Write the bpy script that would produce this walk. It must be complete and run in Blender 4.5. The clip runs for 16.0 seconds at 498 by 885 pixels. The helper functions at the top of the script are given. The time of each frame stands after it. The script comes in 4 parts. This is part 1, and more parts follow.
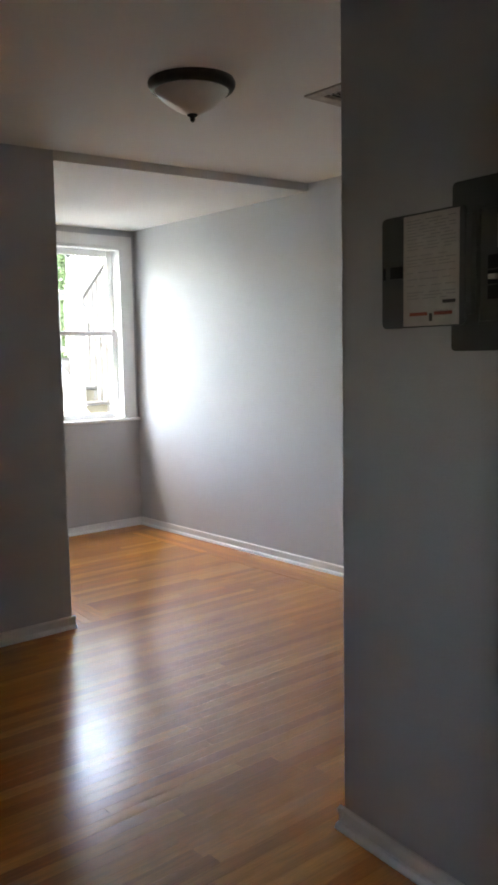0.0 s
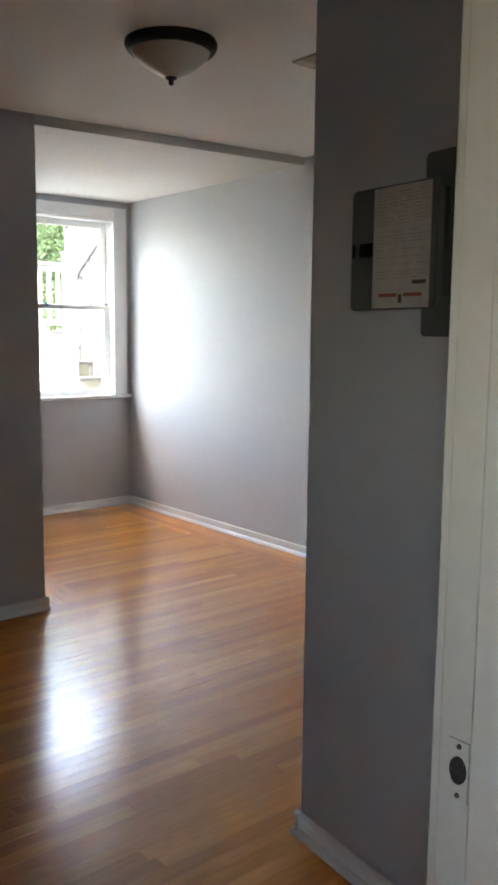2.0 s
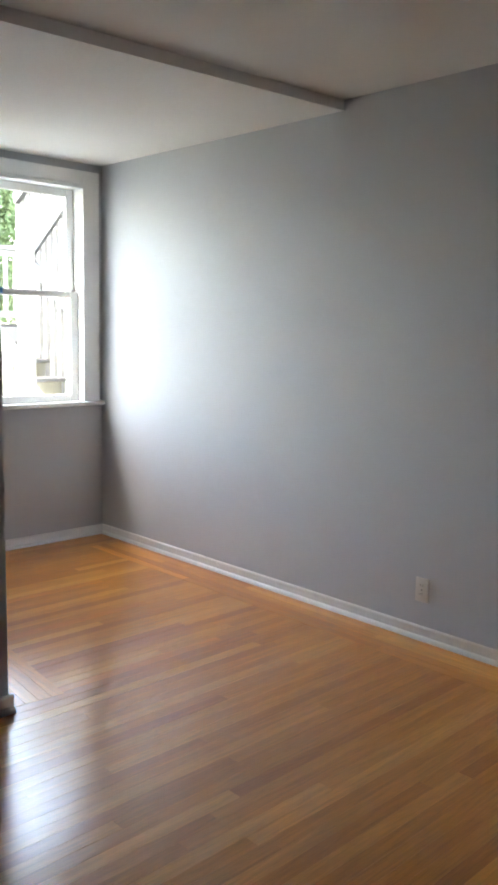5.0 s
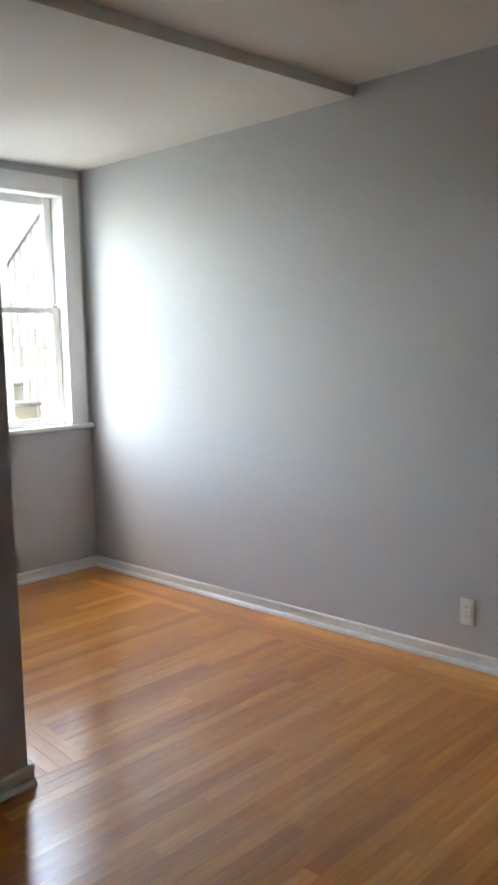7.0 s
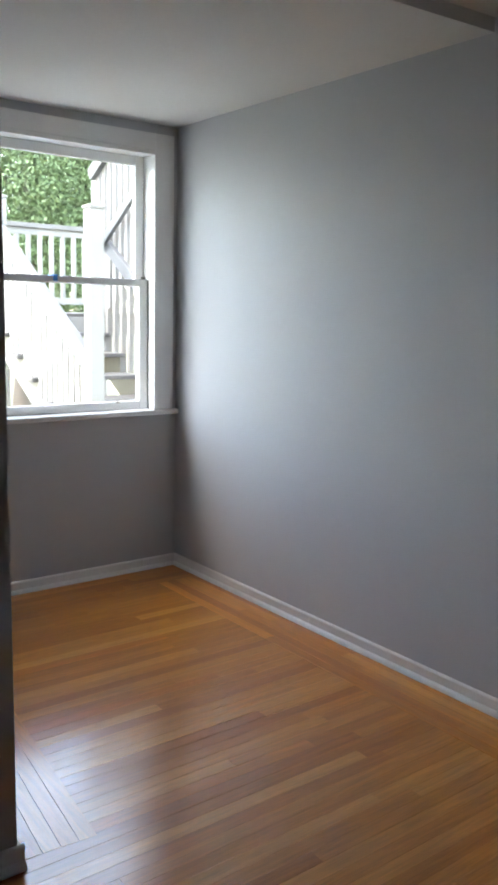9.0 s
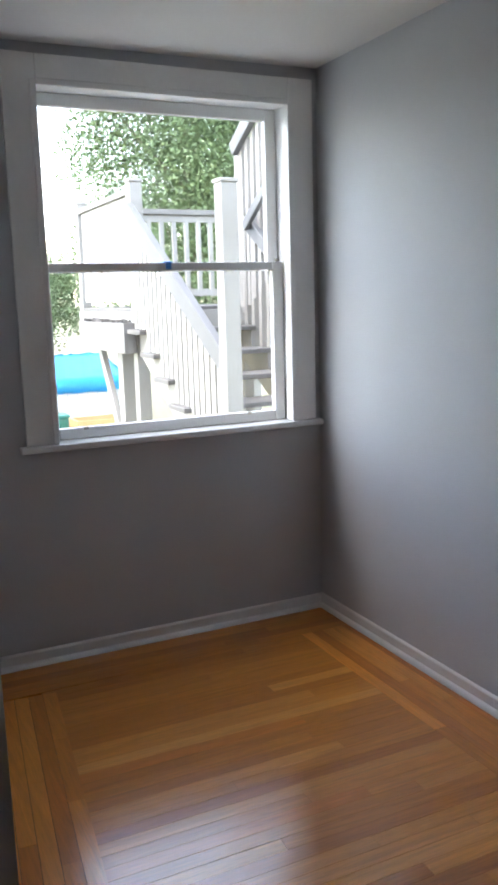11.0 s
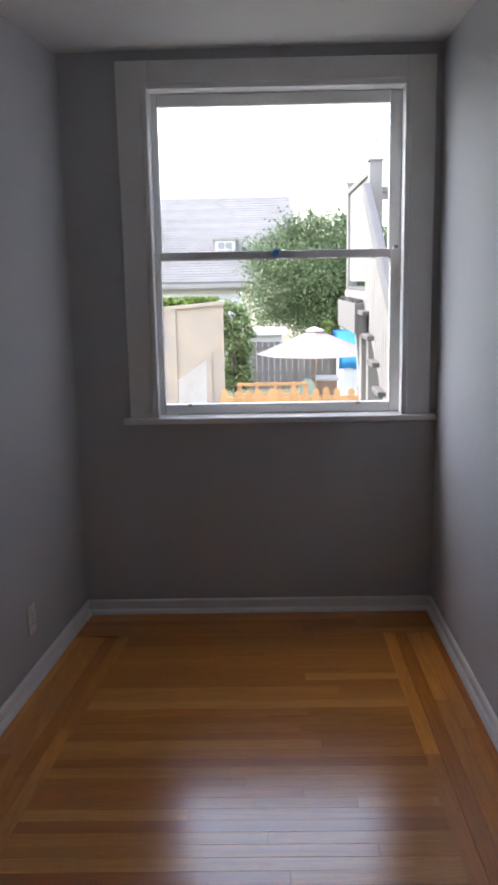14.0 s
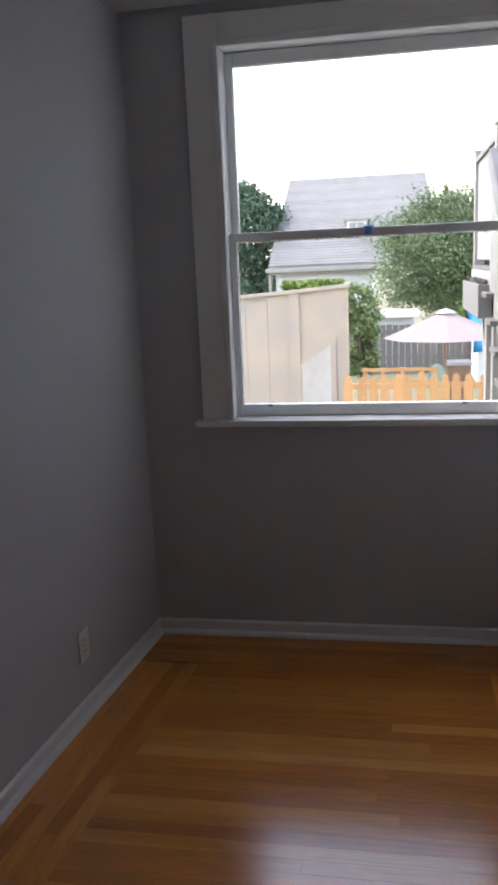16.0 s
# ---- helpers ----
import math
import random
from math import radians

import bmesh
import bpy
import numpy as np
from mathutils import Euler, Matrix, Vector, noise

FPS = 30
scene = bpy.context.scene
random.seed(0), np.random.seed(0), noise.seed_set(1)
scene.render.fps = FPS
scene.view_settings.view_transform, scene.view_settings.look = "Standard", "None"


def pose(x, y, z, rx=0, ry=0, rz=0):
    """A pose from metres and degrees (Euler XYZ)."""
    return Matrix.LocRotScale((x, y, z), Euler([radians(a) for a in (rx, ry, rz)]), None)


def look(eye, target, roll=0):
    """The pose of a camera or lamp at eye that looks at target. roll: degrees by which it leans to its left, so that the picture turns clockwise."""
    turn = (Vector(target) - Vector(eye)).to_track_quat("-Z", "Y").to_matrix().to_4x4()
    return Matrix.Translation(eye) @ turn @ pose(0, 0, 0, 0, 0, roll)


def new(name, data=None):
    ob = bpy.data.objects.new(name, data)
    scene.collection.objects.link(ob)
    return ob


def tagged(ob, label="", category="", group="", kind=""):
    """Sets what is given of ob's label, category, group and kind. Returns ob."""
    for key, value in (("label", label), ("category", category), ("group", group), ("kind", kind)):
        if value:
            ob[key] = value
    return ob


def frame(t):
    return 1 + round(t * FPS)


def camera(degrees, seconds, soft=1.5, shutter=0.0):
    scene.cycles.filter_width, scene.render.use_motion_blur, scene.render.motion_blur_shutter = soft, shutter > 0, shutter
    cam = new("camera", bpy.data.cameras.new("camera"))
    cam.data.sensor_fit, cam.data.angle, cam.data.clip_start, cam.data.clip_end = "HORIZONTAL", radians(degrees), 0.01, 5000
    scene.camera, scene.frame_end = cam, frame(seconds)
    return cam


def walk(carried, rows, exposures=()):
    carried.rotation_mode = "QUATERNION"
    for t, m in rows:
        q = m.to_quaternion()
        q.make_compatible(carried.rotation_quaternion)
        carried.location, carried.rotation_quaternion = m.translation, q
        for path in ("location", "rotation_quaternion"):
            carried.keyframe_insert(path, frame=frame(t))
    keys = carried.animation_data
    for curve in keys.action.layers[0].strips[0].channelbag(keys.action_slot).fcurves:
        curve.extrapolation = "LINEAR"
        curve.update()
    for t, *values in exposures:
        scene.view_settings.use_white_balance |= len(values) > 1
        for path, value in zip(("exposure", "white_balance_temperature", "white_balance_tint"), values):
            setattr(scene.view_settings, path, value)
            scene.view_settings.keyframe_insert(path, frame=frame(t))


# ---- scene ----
cam = camera(33.5, 16.0, soft=3.2)
EXPOSURES = [(0, 5.15, 7400, 9), (2, 5.25, 7400, 9), (4, 5.0, 7250, 8), (7, 5.05, 7350, 7), (8, 4.65, 7050, 7), (10.5, 3.95, 6900, 10), (12.5, 3.5, 6850, 14), (14, 3.2, 7050, 17), (16, 3.0, 7050, 17)]
PATH = [
    (0, (-3.785, -5.891, 1.414), (-2.499, -4.374, 1.204), -1.0),
    (0.5, (-3.791, -5.909, 1.42), (-2.396, -4.491, 1.21), 0.1),
    (1, (-3.796, -5.932, 1.431), (-2.411, -4.505, 1.212), -0.5),
    (1.5, (-3.72, -5.933, 1.427), (-2.416, -4.432, 1.215), 0.1),
    (2, (-3.596, -5.868, 1.417), (-2.328, -4.343, 1.156), 0.6),
    (2.5, (-3.526, -5.701, 1.42), (-2.255, -4.175, 1.187), 0.8),
    (3, (-3.474, -5.527, 1.414), (-2.234, -3.982, 1.139), -0.4),
    (3.5, (-3.383, -5.368, 1.414), (-2.163, -3.803, 1.16), -0.2),
    (4, (-3.253, -5.19, 1.411), (-2.018, -3.642, 1.134), 1.1),
    (6.5, (-3.095, -4.242, 1.372), (-1.565, -2.976, 1.129), -1.7),
    (7, (-3.073, -4.277, 1.363), (-1.631, -2.91, 1.134), -1.3),
    (7.5, (-2.905, -4.306, 1.484), (-1.650, -2.768, 1.238), 0.35),
    (8, (-2.789, -4.222, 1.450), (-1.506, -2.723, 1.124), 1.1),
    (10.5, (-2.056, -3.489, 1.485), (-1.116, -1.750, 1.179), -0.9),
    (11, (-1.925, -3.295, 1.472), (-1.082, -1.510, 1.127), -1.6),
    (11.5, (-1.65, -3.231, 1.488), (-1.052, -1.348, 1.183), 3.0),
    (12, (-1.468, -3.3, 1.485), (-1.019, -1.376, 1.176), 1.5),
    (12.5, (-1.272, -3.377, 1.502), (-1.02, -1.425, 1.148), -0.5),
    (13, (-1.03, -3.422, 1.506), (-1.022, -1.449, 1.181), 1.1),
    (13.5, (-0.882, -3.509, 1.507), (-0.908, -1.54, 1.153), -2.1),
    (14, (-0.765, -3.609, 1.510), (-0.797, -1.648, 1.122), -1.1),
    (14.5, (-0.653, -3.619, 1.522), (-0.808, -1.662, 1.139), -0.1),
    (15, (-0.579, -3.539, 1.515), (-0.844, -1.602, 1.09), -1.8),
    (15.5, (-0.571, -3.356, 1.497), (-0.835, -1.415, 1.095), -1.8),
    (16, (-0.588, -3.15, 1.507), (-0.942, -1.226, 1.088), -2.5),
]
walk(cam, [(t, look(eye, target, roll)) for t, eye, target, roll in PATH], EXPOSURES)

# ---- light ----
SUN_FROM = Vector((-0.48, 0.08, 0.86)).normalized()
world = bpy.data.worlds.new("overcast_sky")
scene.world = world
world.use_nodes = True
wn = world.node_tree
sky = wn.nodes.new("ShaderNodeTexSky")
sky.sky_type = "NISHITA"
sky.sun_disc = False
sky.sun_elevation = math.asin(SUN_FROM.z)
sky.sun_rotation = math.atan2(SUN_FROM.x, SUN_FROM.y)
sky.air_density = 1.1
sky.dust_density = 1.3
sky.ozone_density = 1.0
cloud = wn.nodes.new("ShaderNodeHueSaturation")          # thin cloud takes most of the blue out
cloud.inputs["Saturation"].default_value = 0.75
wn.links.new(sky.outputs["Color"], cloud.inputs["Color"])
wn.links.new(cloud.outputs["Color"], wn.nodes["Background"].inputs["Color"])
wn.nodes["Background"].inputs["Strength"].default_value = 0.15

sun = new("sun", bpy.data.lights.new("sun", "SUN"))
sun.data.energy = 0.1
sun.data.angle = radians(60)
sun.data.color = (1.0, 0.98, 0.95)
sun.matrix_world = look(SUN_FROM * 30, (0, 0, 0))


# ---- materials ----
def material(name, color, rough=0.6, metal=0.0, second=None, scale=6.0, stretch=(1, 1, 1), bump=0.0, bump_scale=40.0,
             coat=0.0, fine=0.04, spread=0.0, coords="Position", specular=0.5):
    """Principled surface: two colours blended by a broad noise, a fine grain on top, a bump, and a shade per object."""
    m = bpy.data.materials.new(name)
    m.use_nodes = True
    t = m.node_tree
    b = t.nodes["Principled BSDF"]
    b.inputs["Roughness"].default_value = rough
    b.inputs["Metallic"].default_value = metal
    b.inputs["Coat Weight"].default_value = coat
    b.inputs["Coat Roughness"].default_value = 0.12
    b.inputs["Specular IOR Level"].default_value = specular
    second = second or tuple(c * 0.88 for c in color)
    if coords == "Position":
        where = t.nodes.new("ShaderNodeNewGeometry").outputs["Position"]
    else:
        where = t.nodes.new("ShaderNodeTexCoord").outputs["Object"]
    mapped = t.nodes.new("ShaderNodeMapping")
    mapped.inputs["Scale"].default_value = stretch
    t.links.new(where, mapped.inputs["Vector"])
    broad = t.nodes.new("ShaderNodeTexNoise")
    broad.inputs["Scale"].default_value = scale
    broad.inputs["Detail"].default_value = 5
    t.links.new(mapped.outputs[0], broad.inputs["Vector"])
    ramp = t.nodes.new("ShaderNodeValToRGB")
    ramp.color_ramp.elements[0].position, ramp.color_ramp.elements[1].position = 0.32, 0.68
    ramp.color_ramp.elements[0].color = (*second, 1)
    ramp.color_ramp.elements[1].color = (*color, 1)
    t.links.new(broad.outputs["Fac"], ramp.inputs["Fac"])
    grain = t.nodes.new("ShaderNodeTexNoise")
    grain.inputs["Scale"].default_value = bump_scale
    grain.inputs["Detail"].default_value = 6
    t.links.new(mapped.outputs[0], grain.inputs["Vector"])
    shade = t.nodes.new("ShaderNodeMapRange")
    shade.inputs["To Min"].default_value, shade.inputs["To Max"].default_value = 1 - fine * 2, 1 + fine * 2
    t.links.new(grain.outputs["Fac"], shade.inputs["Value"])
    value = shade.outputs[0]
    if spread:
        info = t.nodes.new("ShaderNodeObjectInfo")
        own = t.nodes.new("ShaderNodeMapRange")
        own.inputs["To Min"].default_value, own.inputs["To Max"].default_value = 1 - spread, 1 + spread
        t.links.new(info.outputs["Random"], own.inputs["Value"])
        times = t.nodes.new("ShaderNodeMath")
        times.operation = "MULTIPLY"
        t.links.new(value, times.inputs[0])
        t.links.new(own.outputs[0], times.inputs[1])
        value = times.outputs[0]
    mix = t.nodes.new("ShaderNodeMix")
    mix.data_type, mix.blend_type = "RGBA", "MULTIPLY"
    mix.inputs["Factor"].default_value = 1
    t.links.new(ramp.outputs["Color"], mix.inputs["A"])
    t.links.new(value, mix.inputs["B"])
    t.links.new(mix.outputs["Result"], b.inputs["Base Color"])
    if bump:
        bn = t.nodes.new("ShaderNodeBump")
        bn.inputs["Strength"].default_value = bump
        bn.inputs["Distance"].default_value = 0.004
        t.links.new(grain.outputs["Fac"], bn.inputs["Height"])
        t.links.new(bn.outputs[0], b.inputs["Normal"])
    return m


def oak(name, along, lift=1.0, joined=False):
    """Varnished oak strip: each strip its own shade, open grain along it."""
    m = bpy.data.materials.new(name)
    m.use_nodes = True
    t = m.node_tree
    b = t.nodes["Principled BSDF"]
    info = t.nodes.new("ShaderNodeObjectInfo")
    tones = t.nodes.new("ShaderNodeValToRGB")
    tones.color_ramp.elements[0].color = (0.40 * lift, 0.128 * lift, 0.018 * lift, 1)
    tones.color_ramp.elements[1].color = (0.60 * lift, 0.258 * lift, 0.052 * lift, 1)
    for p, c in ((0.25, (0.45, 0.158, 0.022)), (0.6, (0.50, 0.184, 0.027)), (0.86, (0.535, 0.210, 0.034))):
        tones.color_ramp.elements.new(p).color = (*(v * lift for v in c), 1)
    own = t.nodes.new("ShaderNodeNewGeometry").outputs["Random Per Island"] if joined else info.outputs["Random"]
    t.links.new(own, tones.inputs["Fac"])
    where = t.nodes.new("ShaderNodeNewGeometry").outputs["Position"]
    offset = t.nodes.new("ShaderNodeVectorMath")
    offset.operation = "MULTIPLY_ADD"
    offset.inputs[1].default_value = (7, 7, 7)
    t.links.new(own, offset.inputs[0])
    t.links.new(where, offset.inputs[2])
    mapped = t.nodes.new("ShaderNodeMapping")
    mapped.inputs["Scale"].default_value = (1.6, 26, 26) if along == "x" else (26, 1.6, 26)
    t.links.new(offset.outputs[0], mapped.inputs["Vector"])
    rings = t.nodes.new("ShaderNodeTexNoise")
    rings.inputs["Scale"].default_value, rings.inputs["Detail"].default_value = 1.5, 5
    rings.inputs["Distortion"].default_value = 1.2
    t.links.new(mapped.outputs[0], rings.inputs["Vector"])
    pores = t.nodes.new("ShaderNodeTexNoise")
    pores.inputs["Scale"].default_value, pores.inputs["Detail"].default_value = 9, 4
    t.links.new(mapped.outputs[0], pores.inputs["Vector"])
    shade = t.nodes.new("ShaderNodeMapRange")
    shade.inputs["From Min"].default_value, shade.inputs["From Max"].default_value = 0.3, 0.7
    shade.inputs["To Min"].default_value, shade.inputs["To Max"].default_value = 0.86, 1.09
    t.links.new(rings.outputs["Fac"], shade.inputs["Value"])
    fine = t.nodes.new("ShaderNodeMapRange")
    fine.inputs["From Min"].default_value, fine.inputs["From Max"].default_value = 0.3, 0.55
    fine.inputs["To Min"].default_value, fine.inputs["To Max"].default_value = 0.87, 1.0
    t.links.new(pores.outputs["Fac"], fine.inputs["Value"])
    times = t.nodes.new("ShaderNodeMath")
    times.operation = "MULTIPLY"
    t.links.new(shade.outputs[0], times.inputs[0])
    t.links.new(fine.outputs[0], times.inputs[1])
    mix = t.nodes.new("ShaderNodeMix")
    mix.data_type, mix.blend_type = "RGBA", "MULTIPLY"
    mix.inputs["Factor"].default_value = 1
    t.links.new(tones.outputs["Color"], mix.inputs["A"])
    t.links.new(times.outputs[0], mix.inputs["B"])
    t.links.new(mix.outputs["Result"], b.inputs["Base Color"])
    # worn varnish: gloss varies over broad patches
    wear = t.nodes.new("ShaderNodeTexNoise")
    wear.inputs["Scale"].default_value, wear.inputs["Detail"].default_value = 3.5, 6
    t.links.new(where, wear.inputs["Vector"])
    gloss = t.nodes.new("ShaderNodeMapRange")
    gloss.inputs["To Min"].default_value, gloss.inputs["To Max"].default_value = 0.26, 0.46
    t.links.new(wear.outputs["Fac"], gloss.inputs["Value"])
    t.links.new(gloss.outputs[0], b.inputs["Roughness"])
    b.inputs["Coat Weight"].default_value = 1.0
    b.inputs["Coat Roughness"].default_value = 0.19
    b.inputs["Coat IOR"].default_value = 1.66
    b.inputs["Specular IOR Level"].default_value = 0.15
    bn = t.nodes.new("ShaderNodeBump")
    bn.inputs["Strength"].default_value, bn.inputs["Distance"].default_value = 0.12, 0.002
    t.links.new(pores.outputs["Fac"], bn.inputs["Height"])
    t.links.new(bn.outputs[0], b.inputs["Normal"])
    return m


def glass(name):
    m = bpy.data.materials.new(name)
    m.use_nodes = True
    b = m.node_tree.nodes["Principled BSDF"]
    b.inputs["Base Color"].default_value = (0.98, 0.99, 0.98, 1)
    b.inputs["Roughness"].default_value = 0.0
    b.inputs["IOR"].default_value = 1.45
    b.inputs["Transmission Weight"].default_value = 1.0
    return m


WALL = material("grey_wall_paint", (0.56, 0.572, 0.592), 0.62, second=(0.535, 0.547, 0.567), scale=1.3, bump=0.25, bump_scale=120, fine=0.012, specular=0.35)
CEIL = material("ceiling_paint", (0.80, 0.79, 0.77), 0.75, second=(0.76, 0.75, 0.73), scale=1.0, bump=0.35, bump_scale=70, fine=0.015, specular=0.3)
TRIM = material("white_trim_paint", (0.89, 0.89, 0.88), 0.34, second=(0.84, 0.84, 0.83), scale=5, bump=0.12, bump_scale=60, fine=0.015)
TRIM_OLD = material("cream_trim_paint", (0.83, 0.81, 0.75), 0.36, second=(0.78, 0.76, 0.70), scale=6, bump=0.15, bump_scale=50, fine=0.02)
OAK_X, OAK_Y = oak("oak_strip", "x", 1.52), oak("oak_border_strip", "y", 1.66)
OAK_X_PALE, OAK_Y_PALE = oak("pale_oak_strip", "x", 1.85), oak("pale_oak_border_strip", "y", 1.9)
OAK_FAR = oak("oak_far_strip", "x", 1.52, True)
SUB = material("dark_joint", (0.045, 0.024, 0.012), 0.9)
GLASS = glass("window_glass")
PANEL = material("grey_enamel_steel", (0.115, 0.122, 0.122), 0.5, second=(0.1, 0.107, 0.107), scale=9, bump=0.1, bump_scale=200, fine=0.02)
BLACK = material("black_plastic", (0.02, 0.02, 0.022), 0.45, fine=0.02)
PAPER = material("printed_paper", (0.62, 0.58, 0.54), 0.7, second=(0.56, 0.52, 0.48), scale=30, fine=0.02)
INK = material("grey_print", (0.45, 0.42, 0.395), 0.8)
INK_DARK = material("dark_print", (0.1, 0.09, 0.09), 0.8)
INK_RED = material("red_print", (0.45, 0.13, 0.09), 0.8)
BRONZE = material("dark_bronze", (0.05, 0.046, 0.043), 0.42, metal=0.5, second=(0.035, 0.032, 0.03), scale=15, fine=0.04)
FROST = material("frosted_glass", (0.76, 0.74, 0.69), 0.35, second=(0.70, 0.68, 0.63), scale=12, fine=0.03)
PLATE = material("ivory_plastic", (0.86, 0.84, 0.80), 0.35, fine=0.01)
# near-black that stands for the shade inside the vent duct and socket slots
HOLE_SHADE = material("hole_shade", (0.03, 0.03, 0.03), 0.8)
WORN_SHADE = material("worn_brown_hole_shade", (0.09, 0.075, 0.065), 0.6, metal=0.3, second=(0.035, 0.03, 0.027), scale=150, fine=0.1)
STEEL = material("tarnished_steel", (0.20, 0.19, 0.18), 0.4, metal=0.8, second=(0.1, 0.09, 0.08), scale=60, fine=0.08)
DUST_SHADE = material("dust_and_shade_grey", (0.52, 0.48, 0.42), 0.7, second=(0.42, 0.38, 0.33), scale=20, fine=0.05)
TAPE = material("blue_tape", (0.12, 0.40, 0.85), 0.6)
DECK = material("weathered_white_paint", (0.29, 0.275, 0.25), 0.6, second=(0.245, 0.23, 0.21), scale=4, bump=0.2, bump_scale=50, fine=0.05, spread=0.05)
# near-white rails: the grey of their shaded sides is put into this colour
RAIL_SHADE = material("shaded_white_rail_paint", (0.115, 0.114, 0.113), 0.6, second=(0.096, 0.095, 0.094), scale=4, bump=0.2, bump_scale=50, fine=0.05)
PLANTER = material("grey_planter_paint", (0.17, 0.16, 0.148), 0.65, second=(0.145, 0.136, 0.126), scale=4, bump=0.2, bump_scale=50, fine=0.05)
DECK_GREY = material("weathered_grey_boards", (0.13, 0.12, 0.11), 0.75, second=(0.10, 0.094, 0.087), scale=5, bump=0.3, bump_scale=40, fine=0.07, spread=0.08)
BEIGE = material("beige_siding_paint", (0.40, 0.315, 0.235), 0.65, second=(0.31, 0.265, 0.22), scale=2, bump=0.2, bump_scale=50, fine=0.04)
LEAF = material("leaves", (0.12, 0.17, 0.07), 0.6, second=(0.085, 0.135, 0.055), scale=0.9, fine=0.12, bump_scale=3)
LEAF_LIGHT = material("yellow_green_leaves", (0.17, 0.24, 0.04), 0.55, second=(0.09, 0.15, 0.03), scale=2.5, fine=0.25, bump_scale=5)
LEAF_VINE = material("vine_leaves", (0.20, 0.27, 0.11), 0.55, second=(0.14, 0.20, 0.075), scale=2.0, fine=0.2, bump_scale=5)
LEAF_BLUE = material("conifer_needles", (0.06, 0.11, 0.06), 0.6, second=(0.04, 0.08, 0.045), scale=1.5, fine=0.25, bump_scale=4)
BARK = material("bark", (0.13, 0.10, 0.075), 0.85, second=(0.08, 0.06, 0.045), scale=8, bump=0.6, bump_scale=20, fine=0.1)
GRASS = material("yard_ground", (0.13, 0.14, 0.06), 0.9, second=(0.20, 0.16, 0.10), scale=0.6, bump=0.6, bump_scale=12, fine=0.2)
ROOF = material("asphalt_shingle", (0.22, 0.212, 0.202), 0.85, second=(0.18, 0.174, 0.166), scale=3, bump=0.4, bump_scale=30, fine=0.12, spread=0.1)
SIDING = material("pale_siding", (0.52, 0.52, 0.52), 0.6, second=(0.47, 0.47, 0.47), scale=2, fine=0.03)
CANVAS = material("cream_canvas", (0.53, 0.455, 0.425), 0.8, second=(0.49, 0.42, 0.395), scale=3, bump=0.2, bump_scale=60, fine=0.03)
TARP = material("blue_tarp", (0.04, 0.40, 0.74), 0.4, second=(0.03, 0.33, 0.68), scale=2.5, bump=0.5, bump_scale=6, fine=0.06)
PINE = material("new_pine", (0.50, 0.27, 0.11), 0.65, second=(0.42, 0.215, 0.085), scale=6, stretch=(6, 6, 1), fine=0.08, spread=0.12)
OLDWOOD = material("grey_fence_wood", (0.15, 0.138, 0.126), 0.85, second=(0.10, 0.092, 0.084), scale=4, stretch=(6, 6, 1), fine=0.12, spread=0.15)
# dormer glass: the pale sky it reflects is mixed into the base grey
PANE_SKY = material("far_pane_sky_grey", (0.22, 0.23, 0.24), 0.12, fine=0.02)
WHITE = material("bright_white_paint", (0.8, 0.79, 0.77), 0.6, fine=0.02)
GREEN_PLASTIC = material("green_plastic", (0.02, 0.14, 0.10), 0.45, fine=0.02)
SAGE = material("sage_paint", (0.28, 0.38, 0.30), 0.7)
TERRA = material("brown_board", (0.30, 0.19, 0.13), 0.7, fine=0.06)


# ---- mesh helpers ----
def box(bm, x0, x1, y0, y1, z0, z1, m=None):
    vs = [bm.verts.new((m @ Vector(c)) if m else c) for c in
          ((x0, y0, z0), (x1, y0, z0), (x1, y1, z0), (x0, y1, z0), (x0, y0, z1), (x1, y0, z1), (x1, y1, z1), (x0, y1, z1))]
    for f in ((3, 2, 1, 0), (4, 5, 6, 7), (0, 1, 5, 4), (1, 2, 6, 5), (2, 3, 7, 6), (3, 0, 4, 7)):
        bm.faces.new([vs[i] for i in f])
    return vs


def soften(bm, w, seg=2):
    bmesh.ops.bevel(bm, geom=list(bm.edges), offset=w, segments=seg, profile=0.5, affect="EDGES", clamp_overlap=True)


def prism(bm, outline, z0, z1):
    """An upright solid over an outline given counter-clockwise."""
    low = [bm.verts.new((x, y, z0)) for x, y in outline]
    top = [bm.verts.new((x, y, z1)) for x, y in outline]
    bm.faces.new(low[::-1])
    bm.faces.new(top)
    n = len(outline)
    for i in range(n):
        bm.faces.new((low[i], low[(i + 1) % n], top[(i + 1) % n], top[i]))


def beam(bm, a, b, w, h, up=(0, 0, 1)):
    """A straight bar of section w x h from a to b."""
    a, b = Vector(a), Vector(b)
    d = (b - a).normalized()
    s = d.cross(Vector(up)).normalized()
    u = s.cross(d)
    m = Matrix((s, d, u)).transposed().to_4x4()
    m.translation = a
    box(bm, -w / 2, w / 2, 0, (b - a).length, -h / 2, h / 2, m)


